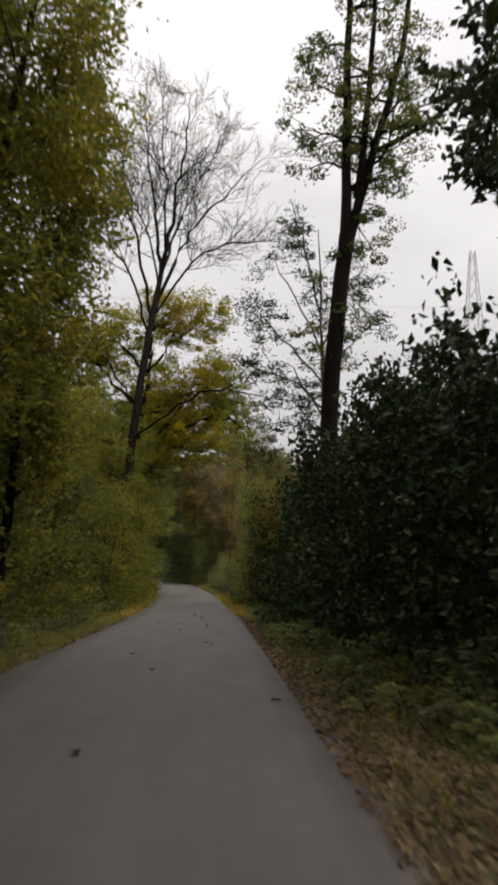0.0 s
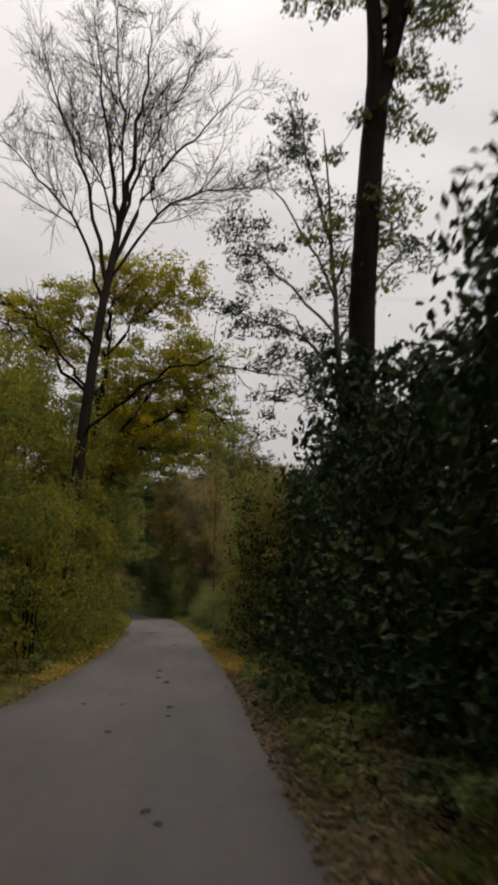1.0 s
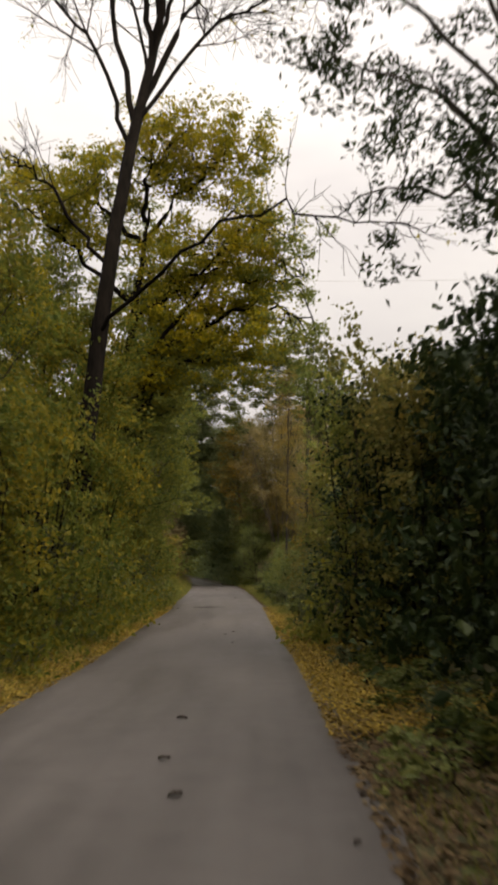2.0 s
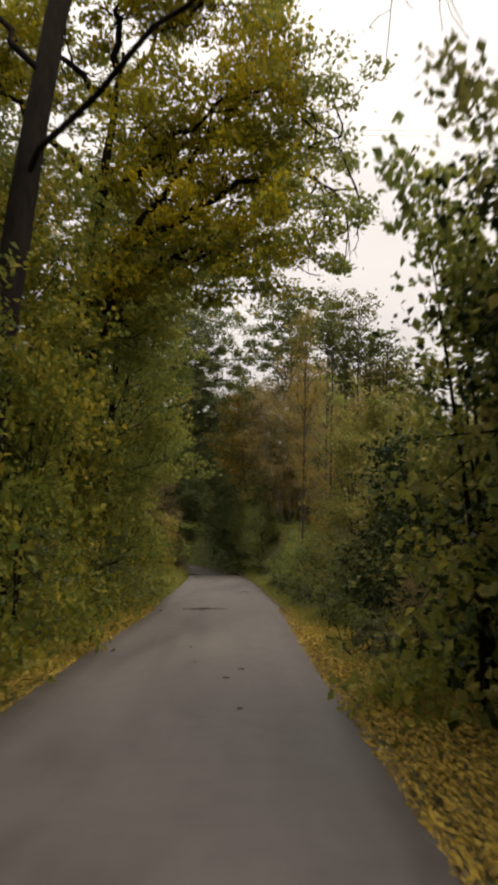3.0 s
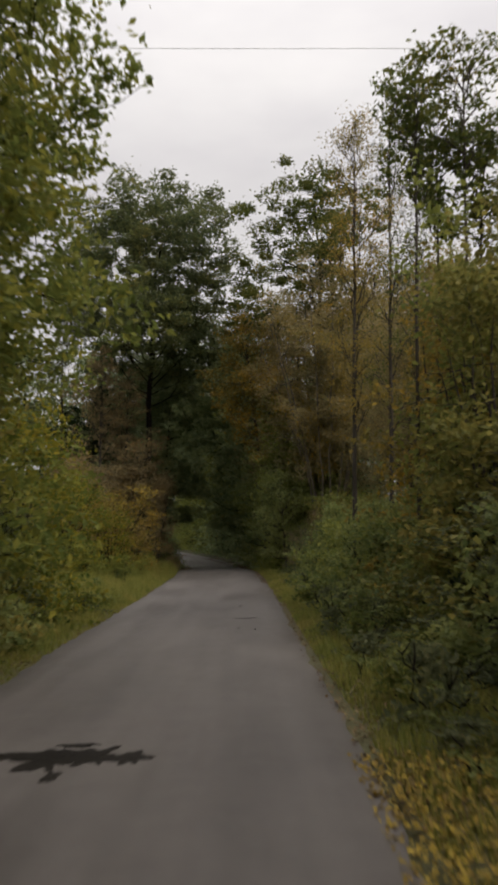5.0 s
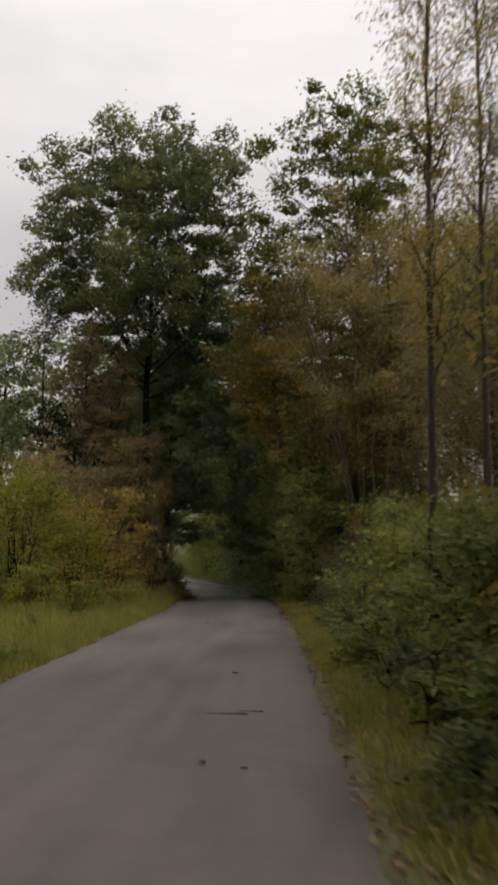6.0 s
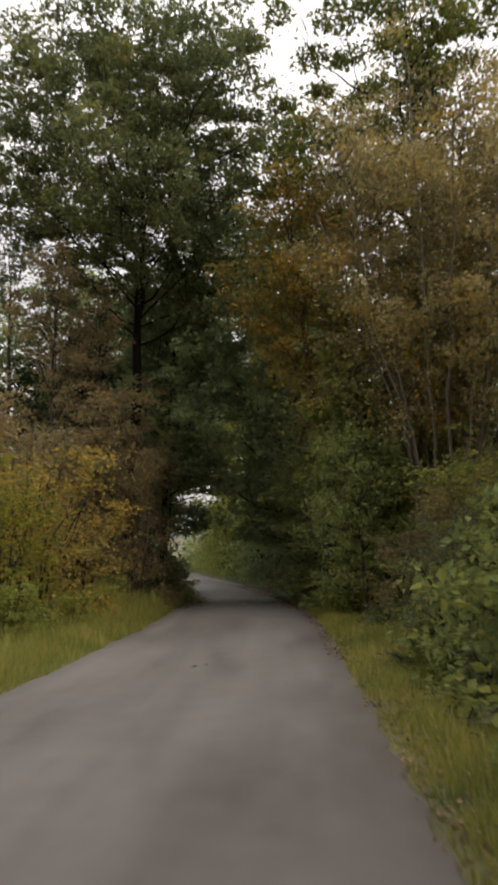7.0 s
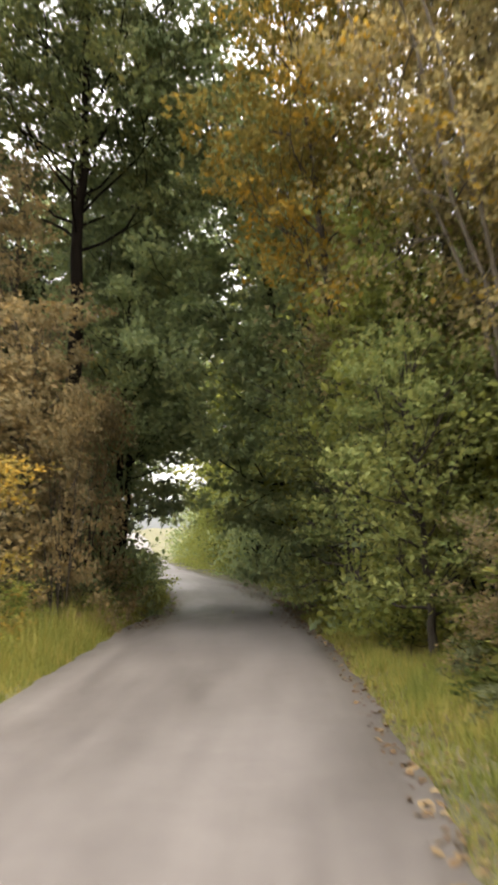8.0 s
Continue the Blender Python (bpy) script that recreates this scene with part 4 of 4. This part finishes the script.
TALL = [make_shrub(190 + k, 1.25, 1.25, 5.8, m, 150, 26, 0.13, "tall olive-brown autumn shrub behind the hedge", wands=8, bark=BARK_GREY, length=0.7, width=0.2, shell=0.55) for k, m in enumerate((LEAF_DRAB, LEAF_HAZEL, LEAF_GOLD))]

DOGWOOD = [make_shrub(195 + k, 1.05, 1.05, 4.5, LEAF_DRAB if k else LEAF_GREEN, 120, 24, 0.10, "upright shrub with loose round green leaves", wands=9, length=0.5, width=0.14, slim=0.8, shell=0.5) for k in range(2)]

spots = np.random.default_rng(77)


def row(kinds, y0, y1, step, off, side, tall=(0.85, 1.15), jitter=0.35):
    y = y0
    while y < y1:
        y += step * spots.uniform(0.8, 1.2)
        x = float(lane_x(y)) + side * (HALF + off + spots.uniform(-jitter, jitter))
        s = spots.uniform(0.85, 1.12)
        plant(kinds[spots.integers(0, len(kinds))], x, y, spots.uniform(0, 360), s, spots.uniform(*tall) / s)


for x, y, k, t in ((3.2, 32.2, 1.1, 1.15), (2.9, 34.2, 1.0, 1.1), (3.6, 36.4, 1.05, 1.1)):
    plant(DARK[1], x + 1.1, y, 70 * y, k, t)
for k, (x, y, t) in enumerate(((2.45, 33.5, 1.1), (2.95, 32.2, 1.15), (3.4, 33.9, 0.95), (3.3, 30.8, 0.95), (3.4, 35.6, 0.8))):
    plant(DOGWOOD[k % 2], x, y, 80 * k, 0.9, t / 0.9)
for k, (x, y, t) in enumerate(((-3.5, 33.8, 1.2), (-3.7, 31.4, 1.15), (-3.3, 29.4, 0.95), (-3.9, 35.4, 1.1), (-3.5, 38.6, 1.1))):
    plant(MIX[k % 4], x, y, 65 * k, 0.8, t / 0.8)
row(MIX[:1] + MOSS, -3, 26, 1.9, 2.9, -1)
row(MIX + MOSS[:1], 26, 34, 1.9, 2.9, -1)
row(MOSS, -2, 22, 2.2, 4.8, -1, (1.2, 1.6))
row(MIX_FAR, 22, 40, 2.6, 4.8, -1, (1.1, 1.5))
row(MIX + OLIVE, 33, 57, 2.0, 2.3, -1, (0.9, 1.2))
row(MIX_FAR, 40, 58, 2.4, 4.4, -1, (1.1, 1.5))
row(GREYS + LOW, 32, 58, 2.4, 2.0, -1, (0.7, 1.0))
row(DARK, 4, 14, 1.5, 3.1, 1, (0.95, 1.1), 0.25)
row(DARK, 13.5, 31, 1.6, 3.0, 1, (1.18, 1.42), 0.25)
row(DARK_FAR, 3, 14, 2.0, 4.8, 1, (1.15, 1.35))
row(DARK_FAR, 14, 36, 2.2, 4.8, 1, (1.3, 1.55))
row(DARK[:2] + OLIVE + HAZEL[:1], 31, 48, 1.8, 3.5, 1, (0.85, 1.12), 0.25)
row(OLIVE + HAZEL[:1], 48, 57, 1.9, 3.9, 1, (0.75, 1.0))
row(DARK_FAR + OLIVE, 36, 58, 2.4, 4.8, 1, (0.9, 1.15))
row(LOW + GREYS, 44, 58, 1.8, 2.9, 1, (0.7, 0.95))
row(LOW, 59, 67, 1.1, 2.3, 1, (0.95, 1.2), 0.2)
row(LOW, 59, 67, 1.4, 4.2, 1, (1.05, 1.3), 0.2)
for k, (x, y, t) in enumerate(((3.3, 54.6, 0.95), (3.5, 56.4, 1.08), (3.2, 58.4, 1.12), (4.9, 55.8, 1.1), (5.2, 57.8, 1.15), (4.4, 60.2, 1.05), (6.6, 58.4, 1.1), (6.4, 61.0, 1.1))):
    plant(TALL[k % 3], x, y, 55 * k, 1.0, t)
plant(HAZEL[1], 0.4, 78.0, 140, 0.95)
row(OLIVE + HAZEL, 69, 74, 1.9, 3.4, 1, (0.55, 0.8))
row(OLIVE, 62, 74, 2.4, 7.5, 1, (0.9, 1.2))
row(GREYS + LOW, 58, 72, 2.2, 5.0, -1, (0.7, 1.0))
row(LOW + GREYS, 79, 85, 0.9, 1.45, -1, (0.40, 0.55), 0.2)
row(LOW + GREYS, 85, 95, 0.8, 1.35, -1, (0.55, 0.75), 0.2)
row(OLIVE, 60, 84, 3.4, 6.8, -1, (0.7, 1.0))
row(HAZEL + SAGE_FAR, 77, 88, 1.7, 2.7, 1, (1.0, 1.35), 0.2)
row(SAGE_FAR + DARK_FAR, 77, 90, 2.2, 4.6, 1, (1.2, 1.6))
row(SAGE_FAR, 88, 104, 2.0, 2.7, 1, (1.1, 1.6), 0.2)
row(HAZEL, 103, 116, 2.0, 2.6, 1, (0.8, 1.1), 0.2)
row(SAGE_FAR, 116, 128, 2.4, 3.2, 1, (0.9, 1.2), 0.2)
row(DARK_FAR, 90, 128, 2.8, 4.6, 1, (1.3, 1.9))
row(SAGE_FAR, 86.5, 95, 2.0, 3.3, -1, (0.9, 1.2), 0.2)
row(SAGE_FAR, 86, 99, 2.4, 5.6, -1, (1.1, 1.5))
HERB = [make_shrub(170 + k, 0.3, 0.3, 0.5, m, 14, 9, 0.085, "leafy weed growing on the grass verge", stems=2, name="weed", wands=1, length=0.2, width=0.06, shell=0.3, slim=0.5) for k, m in enumerate((LEAF_FRESH, LEAF_OAK, LEAF_GREY))]
row(HERB, 4, 30, 0.9, 0.9, 1, (0.5, 0.9), 0.5)
row(HERB, 6, 36, 1.0, 0.9, -1, (0.5, 0.9), 0.5)
row(HERB, 36, 60, 0.75, 1.1, 1, (0.7, 1.3), 0.5)
row(HERB, 36, 60, 0.8, 1.0, -1, (0.6, 1.1), 0.5)
row(HERB, 46, 68, 0.4, 1.0, 1, (0.3, 0.5), 0.3)
row(HERB, 46, 68, 0.4, 1.7, 1, (0.5, 0.9), 0.4)
row(HERB, 3, 30, 0.5, 1.3, 1, (0.4, 0.8), 0.6)
row(HERB, 58, 82, 0.7, 1.5, 1, (0.5, 1.0), 0.6)
row(HERB, 58, 84, 0.8, 2.6, -1, (0.7, 1.4), 1.4)
for x, y, s in ((-7.6, 70.6, 0.8), (-6.6, 71.8, 0.6), (-8.6, 73.6, 0.9)):
    plant(MIX[1], x, y, spots.uniform(0, 360), s)
for x, y, s in ((-5.9, 70.6, 0.5), (-6.9, 69.8, 0.6), (-5.5, 72.4, 0.42), (-7.8, 71.0, 0.6), (-5.7, 75.0, 0.45), (-6.2, 77.4, 0.5)):
    plant(LOW[0], x, y, spots.uniform(0, 360), s)
for x, y, s in ((-6.7, 73.6, 1.0), (-6.5, 76.0, 0.75)):
    plant(YEL[0], x, y, spots.uniform(0, 360), s)
for x, y, s in ((-8.1, 79.2, 1.05), (-8.9, 77.0, 1.1), (-8.7, 82.4, 1.1), (-9.6, 85.0, 1.1), (2.6, 38.6, 0.26), (3.2, 39.5, 0.3), (0.45, 74.5, 0.42), (1.5, 73.6, 0.55), (1.7, 75.0, 0.6)):
    plant(RUST[0], x, y, spots.uniform(0, 360), s)


for ob, x, y, s, tall in ((RUST[0], -6.1, 79.4, 0.5, 2.0), (RUST[0], -6.55, 82.0, 0.62, 1.8), (SAGE_FAR[0], -6.9, 84.4, 0.6, 2.0), (SAGE_FAR[1], -8.1, 87.6, 0.66, 1.8), (SAGE_FAR[0], -8.9, 83.6, 0.8, 1.5), (GREYS[0], 0.7, 68.8, 0.62, 1.15), (GREYS[1], 1.5, 69.8, 0.75, 1.1), (GREYS[0], 1.4, 68.0, 0.7, 1.2), (GREYS[1], 0.9, 70.8, 0.6, 1.0)):
    plant(ob, x, y, spots.uniform(0, 360), s, tall)


# ---- verges ----
def blades(name, seed, n, y0, y1, d0, d1, side, height, label, mat=GRASS):
    rng = np.random.default_rng(seed)
    y = rng.uniform(y0, y1, n)
    d = d0 + (d1 - d0) * rng.uniform(0, 1, n) ** 1.2
    x = lane_x(y) + side * ((HALF if side < 0 else RIGHT) + d)
    z = ground_z(x, y)
    tuft = 0.5 + 0.5 * np.sin(x * 5.1 + 1.7 * np.sin(y * 3.3)) * np.sin(y * 4.3 + 1.3 * np.sin(x * 2.9))
    h = height * (0.45 + 0.9 * tuft) * rng.uniform(0.6, 1.2, n) * np.clip(0.35 + d / 0.5, 0.35, 1)
    a = rng.uniform(0, 2 * math.pi, n)
    lean = rng.uniform(0.1, 0.75, n) * h
    w = 0.006 + 0.004 * rng.uniform(0, 1, n)
    v = np.empty((n, 3, 3))
    foot = np.stack([x, y, z - 0.02], axis=1)
    across = np.stack([-np.sin(a), np.cos(a), np.zeros(n)], axis=1) * w[:, None]
    v[:, 0], v[:, 1] = foot - across, foot + across
    v[:, 2] = foot + np.stack([np.cos(a) * lean, np.sin(a) * lean, h], axis=1)
    f = np.arange(n * 3).reshape(-1, 3)
    tagged(new(name, tri_mesh(name, v.reshape(-1, 3), f, mat)), label, "grass", kind="stuff")


def litter(name, seed, n, y0, y1, d0, d1, side, size, mat, label, lift=0.02):
    rng = np.random.default_rng(seed)
    y = rng.uniform(y0, y1, n)
    d = d0 + (d1 - d0) * rng.beta(1.3, 2.0, n)
    x = lane_x(y) + side * ((HALF if side < 0 else RIGHT) + d)
    z = np.where(d < 0, lane_z(y) + 0.012, ground_z(x, y) + 0.01) + rng.uniform(0, lift, n) * (d > 0)
    v, f = leaves(rng, np.stack([x, y, z], axis=1), size, 0.7, 3.0, 0.0)
    tagged(new(name, tri_mesh(name, v, f, mat)), label, "fallen leaves", kind="stuff")


blades("grass", 201, 28000, 2, 34, 0.0, 2.2, -1, 0.16, "short trampled grass on the verge")
blades("grass", 202, 9000, 3, 34, 0.15, 1.8, 1, 0.12, "thin shaded grass on the verge")
blades("grass", 203, 30000, 34, 62, 0.0, 2.0, -1, 0.20, "grass verge with yellowing blades")
blades("grass", 204, 34000, 34, 62, 0.1, 1.8, 1, 0.20, "grass verge with yellowing blades")
blades("grass", 205, 48000, 60, 84, 0.0, 5.0, -1, 0.34, "long yellow-green grass beside the lane")
blades("grass", 206, 36000, 60, 84, 0.0, 2.2, 1, 0.20, "long yellow-green grass beside the lane")
blades("grass", 207, 16000, 74, 93, 0.05, 2.4, -1, 0.55, "rank grass on the inside of the bend")
litter("fallen_leaves", 211, 36000, 1, 27, -0.12, 2.2, 1, 0.055, FALLEN_BROWN, "brown fallen leaves on the verge")
litter("fallen_leaves", 212, 5000, 2, 28, -0.06, 1.6, -1, 0.07, FALLEN_BROWN, "brown fallen leaves on the verge")
litter("fallen_leaves", 213, 46000, 25, 42, -0.14, 2.0, 1, 0.040, FALLEN_YELLOW, "yellow fallen leaves heaped on the verge", 0.12)
litter("fallen_leaves", 221, 6500, 41.5, 47.5, -0.14, 1.3, 1, 0.036, FALLEN_YELLOW, "yellow fallen leaves thinning out on the verge", 0.09)
litter("fallen_leaves", 214, 30000, 24, 48, -0.10, 1.3, -1, 0.038, FALLEN_YELLOW, "yellow fallen leaves along the lane's edge", 0.09)
litter("fallen_leaves", 215, 2200, 46, 66, -0.05, 0.9, 1, 0.045, FALLEN_BROWN, "scattered dry fallen leaves on the verge")
litter("fallen_leaves", 216, 1500, 48, 66, -0.05, 0.9, -1, 0.045, FALLEN_BROWN, "scattered dry fallen leaves on the verge")
litter("fallen_leaves", 217, 3500, 68, 92, -0.18, 1.2, 1, 0.055, FALLEN_BROWN, "brown fallen leaves at the lane's edge")
# brown leaves laid over the asphalt to deepen the shade under the trees
litter("fallen_leaves", 219, 9000, 80, 99, -3.2, 0.6, 1, 0.055, FALLEN_BROWN, "brown leaves strewn to darken the lane like shade under the trees")
litter("fallen_leaves", 220, 2600, 46, 70, -0.08, 1.5, 1, 0.04, FALLEN_BROWN, "brown fallen leaves among the weeds", 0.08)
litter("fallen_leaves", 218, 160, 0, 80, -2.9, -0.3, 1, 0.05, FALLEN_BROWN, "single dry leaves lying on the asphalt")


# ---- things on the lane ----
def flat_blob(name, seed, x, y, rx, ry, mat, label, category, thick=0.008, rag=0.18, n=40):
    rng = np.random.default_rng(seed)
    bm = bmesh.new()
    r = 1 + rag * np.convolve(rng.normal(0, 1, n + 2), (0.4, 0.6, 0.4), "valid")
    d = (x - float(lane_x(y))) / 1.65
    z = float(lane_z(y)) + 0.035 * (1 - d * d) + 0.001
    rim = [bm.verts.new((math.cos(2 * math.pi * k / n) * rx * r[k], math.sin(2 * math.pi * k / n) * ry * r[k], -0.01)) for k in range(n)]
    inner = [bm.verts.new((math.cos(2 * math.pi * k / n) * rx * r[k] * 0.8, math.sin(2 * math.pi * k / n) * ry * r[k] * 0.8, thick)) for k in range(n)]
    for k in range(n):
        bm.faces.new((rim[k], rim[(k + 1) % n], inner[(k + 1) % n], inner[k]))
    bm.faces.new(inner)
    me = bpy.data.meshes.new(name)
    bm.to_mesh(me)
    bm.free()
    me.materials.append(mat)
    ob = new(name, me)
    ob.matrix_basis = pose(x, y, z)
    return tagged(ob, label, category)


for k, (dx, dy, rx, ry) in enumerate(((-0.42, 0.08, 0.14, 0.05), (-0.16, 0.0, 0.20, 0.13), (0.14, 0.05, 0.17, 0.11), (0.38, 0.03, 0.13, 0.07), (-0.05, 0.34, 0.16, 0.03), (-0.02, -0.42, 0.05, 0.05))):
    flat_blob("asphalt_patch", 1 + k, -1.26 + dx, 47.3 + dy, rx, 2.3 * ry, TAR, "dark crumbling hole in the asphalt", "asphalt patch", 0.004, rag=0.32, n=48)


def dry_leaf(seed, x, y, size):
    """A curled dead leaf with pointed lobes, lying on the asphalt."""
    rng = np.random.default_rng(seed)
    bm = bmesh.new()
    n = 14
    rows = []
    for k in range(n + 1):
        u = k / n
        w = size * 0.34 * math.sin(math.pi * u ** 0.8) * (0.72 + 0.28 * abs(math.sin(7.5 * u + seed)))
        z = 0.03 * size / 0.07 * (0.25 + math.sin(math.pi * u)) * 0.5
        curl = size * rng.uniform(0.10, 0.22)
        rows.append([bm.verts.new(((u - 0.5) * size, v * w, 0.004 + z * 0.3 + abs(v) * curl)) for v in (-1, -0.5, 0, 0.5, 1)])
    for p, q in zip(rows[:-1], rows[1:]):
        for j in range(4):
            bm.faces.new((p[j], p[j + 1], q[j + 1], q[j]))
    me = bpy.data.meshes.new("dry_leaf")
    bm.to_mesh(me)
    bm.free()
    me.materials.append(DEBRIS)
    ob = new("dry_leaf", me)
    d = abs(x - float(lane_x(y))) / 1.65
    ob.matrix_basis = pose(x, y, float(lane_z(y)) + 0.035 * (1 - d * d) + 0.003, 0, 0, rng.uniform(0, 360))
    tagged(ob, "curled dark dead leaf lying on the asphalt", "leaf", "dead leaves on the lane")


for k, (x, y, s) in enumerate(((-0.02, 4.4, 0.13), (0.1, 9.1, 0.10), (-0.35, 11.2, 0.09), (1.4, 6.9, 0.12), (0.06, 17.1, 0.09), (0.2, 24.0, 0.12), (0.61, 18.4, 0.08), (0.67, 13.6, 0.09), (0.76, 13.3, 0.07),
                               (0.14, 25.7, 0.13), (0.39, 23.0, 0.13), (-0.33, 21.1, 0.09), (-0.56, 19.8, 0.10), (-0.03, 19.6, 0.10), (0.59, 19.3, 0.11), (1.38, 22.2, 0.08), (0.19, 33.85, 0.10), (-0.74, 38.7, 0.08),
                               (-0.52, 37.0, 0.07), (0.09, 36.4, 0.09), (-0.04, 35.7, 0.09), (-0.72, 55.0, 0.08), (-0.46, 54.9, 0.06), (-0.97, 59.2, 0.09), (-2.35, 67.1, 0.07), (-2.25, 67.3, 0.06), (-1.46, 75.5, 0.10))):
    dry_leaf(400 + k, x, y, 0.8 * s)
for k, (x, y, rx) in enumerate(((-0.82, 56.75, 0.20), (-0.62, 56.9, 0.14))):
    flat_blob("asphalt_crack", 30 + k, x, y, rx, 0.018, TAR, "short dark crack across the asphalt", "crack", 0.002, rag=0.3, n=40)


# ---- the power line ----
def pylon():
    x, y, h = 24.3, 75.6, 32.0
    ob = thing("pylon", x, y, float(ground_z(np.array(x), np.array(y))) - 0.3, "grey steel lattice pylon beyond the trees", "pylon")

    def leg(z):
        return np.interp(z, (0, 19, 33), (2.6, 1.05, 0.15))
    lines = []
    for sx, sy in ((1, 1), (1, -1), (-1, 1), (-1, -1)):
        zs = np.linspace(0, h, 9)
        lines.append(([(sx * leg(z), sy * leg(z), z) for z in zs], [0.05] * 9))
    zs = np.concatenate([np.linspace(0, 18, 6), np.linspace(20, h, 8)])
    for a, b in zip(zs[:-1], zs[1:]):
        for k in range(4):
            s0, s1 = ((1, 1), (1, -1), (-1, -1), (-1, 1))[k], ((1, -1), (-1, -1), (-1, 1), (1, 1))[k]
            lines.append(([(s0[0] * leg(a), s0[1] * leg(a), a), (s1[0] * leg(b), s1[1] * leg(b), b)], [0.025] * 2))
            lines.append(([(s1[0] * leg(a), s1[1] * leg(a), a), (s0[0] * leg(b), s0[1] * leg(b), b)], [0.025] * 2))
    v, f = tubes(lines, 4)
    child("mast", tri_mesh("mast", v, f, STEEL), ob)
    for z, reach in ((21.5, 3.6), (25.6, 3.0)):
        arms = []
        for s in (-1, 1):
            arms.append(([(0, 0, z), (0, s * reach, z + 0.2)], [0.05] * 2))
            arms.append(([(0, 0, z + 1.2), (0, s * reach, z + 0.3)], [0.05] * 2))
            for u in (0.3, 0.6, 0.85):
                arms.append(([(0, s * reach * u, z + 0.2 * u), (0, s * reach * u, z + 1.2 - 0.9 * u)], [0.025] * 2))
        v, f = tubes(arms, 4)
        child("crossarm", tri_mesh("crossarm", v, f, STEEL), ob)
    copy_thing(ob, pose(-202, 41.5, ob.location.z))


def wire(off, z):
    """One conductor that crosses high over the lane from pylon to pylon."""
    u = np.linspace(0, 1, 60)
    p = np.stack([24.3 - 226.3 * u, 75.6 + off - 33.8 * u, z - 4 * 3.0 * u * (1 - u)], axis=1)
    v, f = tubes([(p, np.full(60, 0.013))], 4)
    tagged(new("power_line", tri_mesh("power_line", v, f, STEEL)), "thin overhead power line crossing the sky", "power line", "power lines")


pylon()
for off, z in ((1.2, 21.6), (-1.8, 25.7), (-1.2, 25.7)):
    wire(off, z)


# ---- the distance ----
def far_woods():
    rng = np.random.default_rng(301)
    n = 300
    a = rng.uniform(0, 2 * math.pi, n)
    r = rng.uniform(150, 420, n)
    x, y = np.cos(a) * r, 60 + np.sin(a) * r
    ok = ~((y > 100) & (x > -150) & (x < -20))
    x, y = x[ok], y[ok]
    z = ground_z(x, y)
    h = rng.uniform(5, 10, len(x))
    c = np.repeat(np.stack([x, y, z], axis=1), 60, axis=0)
    d = unit(rng.normal(0, 1, (len(c), 3))) * np.repeat(h, 60)[:, None] * (0.6, 0.6, 0.55) * rng.uniform(0.6, 1, (len(c), 1))
    c = c + d + np.repeat(h, 60)[:, None] * (0, 0, 0.5)
    v, f = leaves(rng, c, 1.6, 0.8)
    tagged(new("far_woods", tri_mesh("far_woods", v, f, LEAF_OAK)), "far woods round the fields", "woods", kind="stuff")


def hill():
    """A low hill far off beyond the fields."""
    n, m = 60, 12
    u = np.linspace(0, 1, n)
    vs = []
    for j in range(m):
        s = j / (m - 1)
        x = -420 + 520 * u
        ridge = 74 * np.sin(math.pi * u) ** 0.6 * (0.8 + 0.2 * np.sin(9 * u))
        vs.append(np.stack([x, 620 + 130 * s + 0 * u, ridge * math.sin(math.pi * s) - 2], axis=1))
    v = np.stack(vs, axis=0).reshape(-1, 3)
    i = np.arange(m - 1)[:, None] * n
    j = np.arange(n - 1)[None, :]
    f = np.stack([i + j, i + j + 1, i + n + j + 1, i + n + j], axis=-1).reshape(-1, 4)
    tagged(new("hill", tri_mesh("hill", v, f, HILL, True)), "hazy far hill beyond the fields", "hill", kind="structure")


far_woods()
hill()
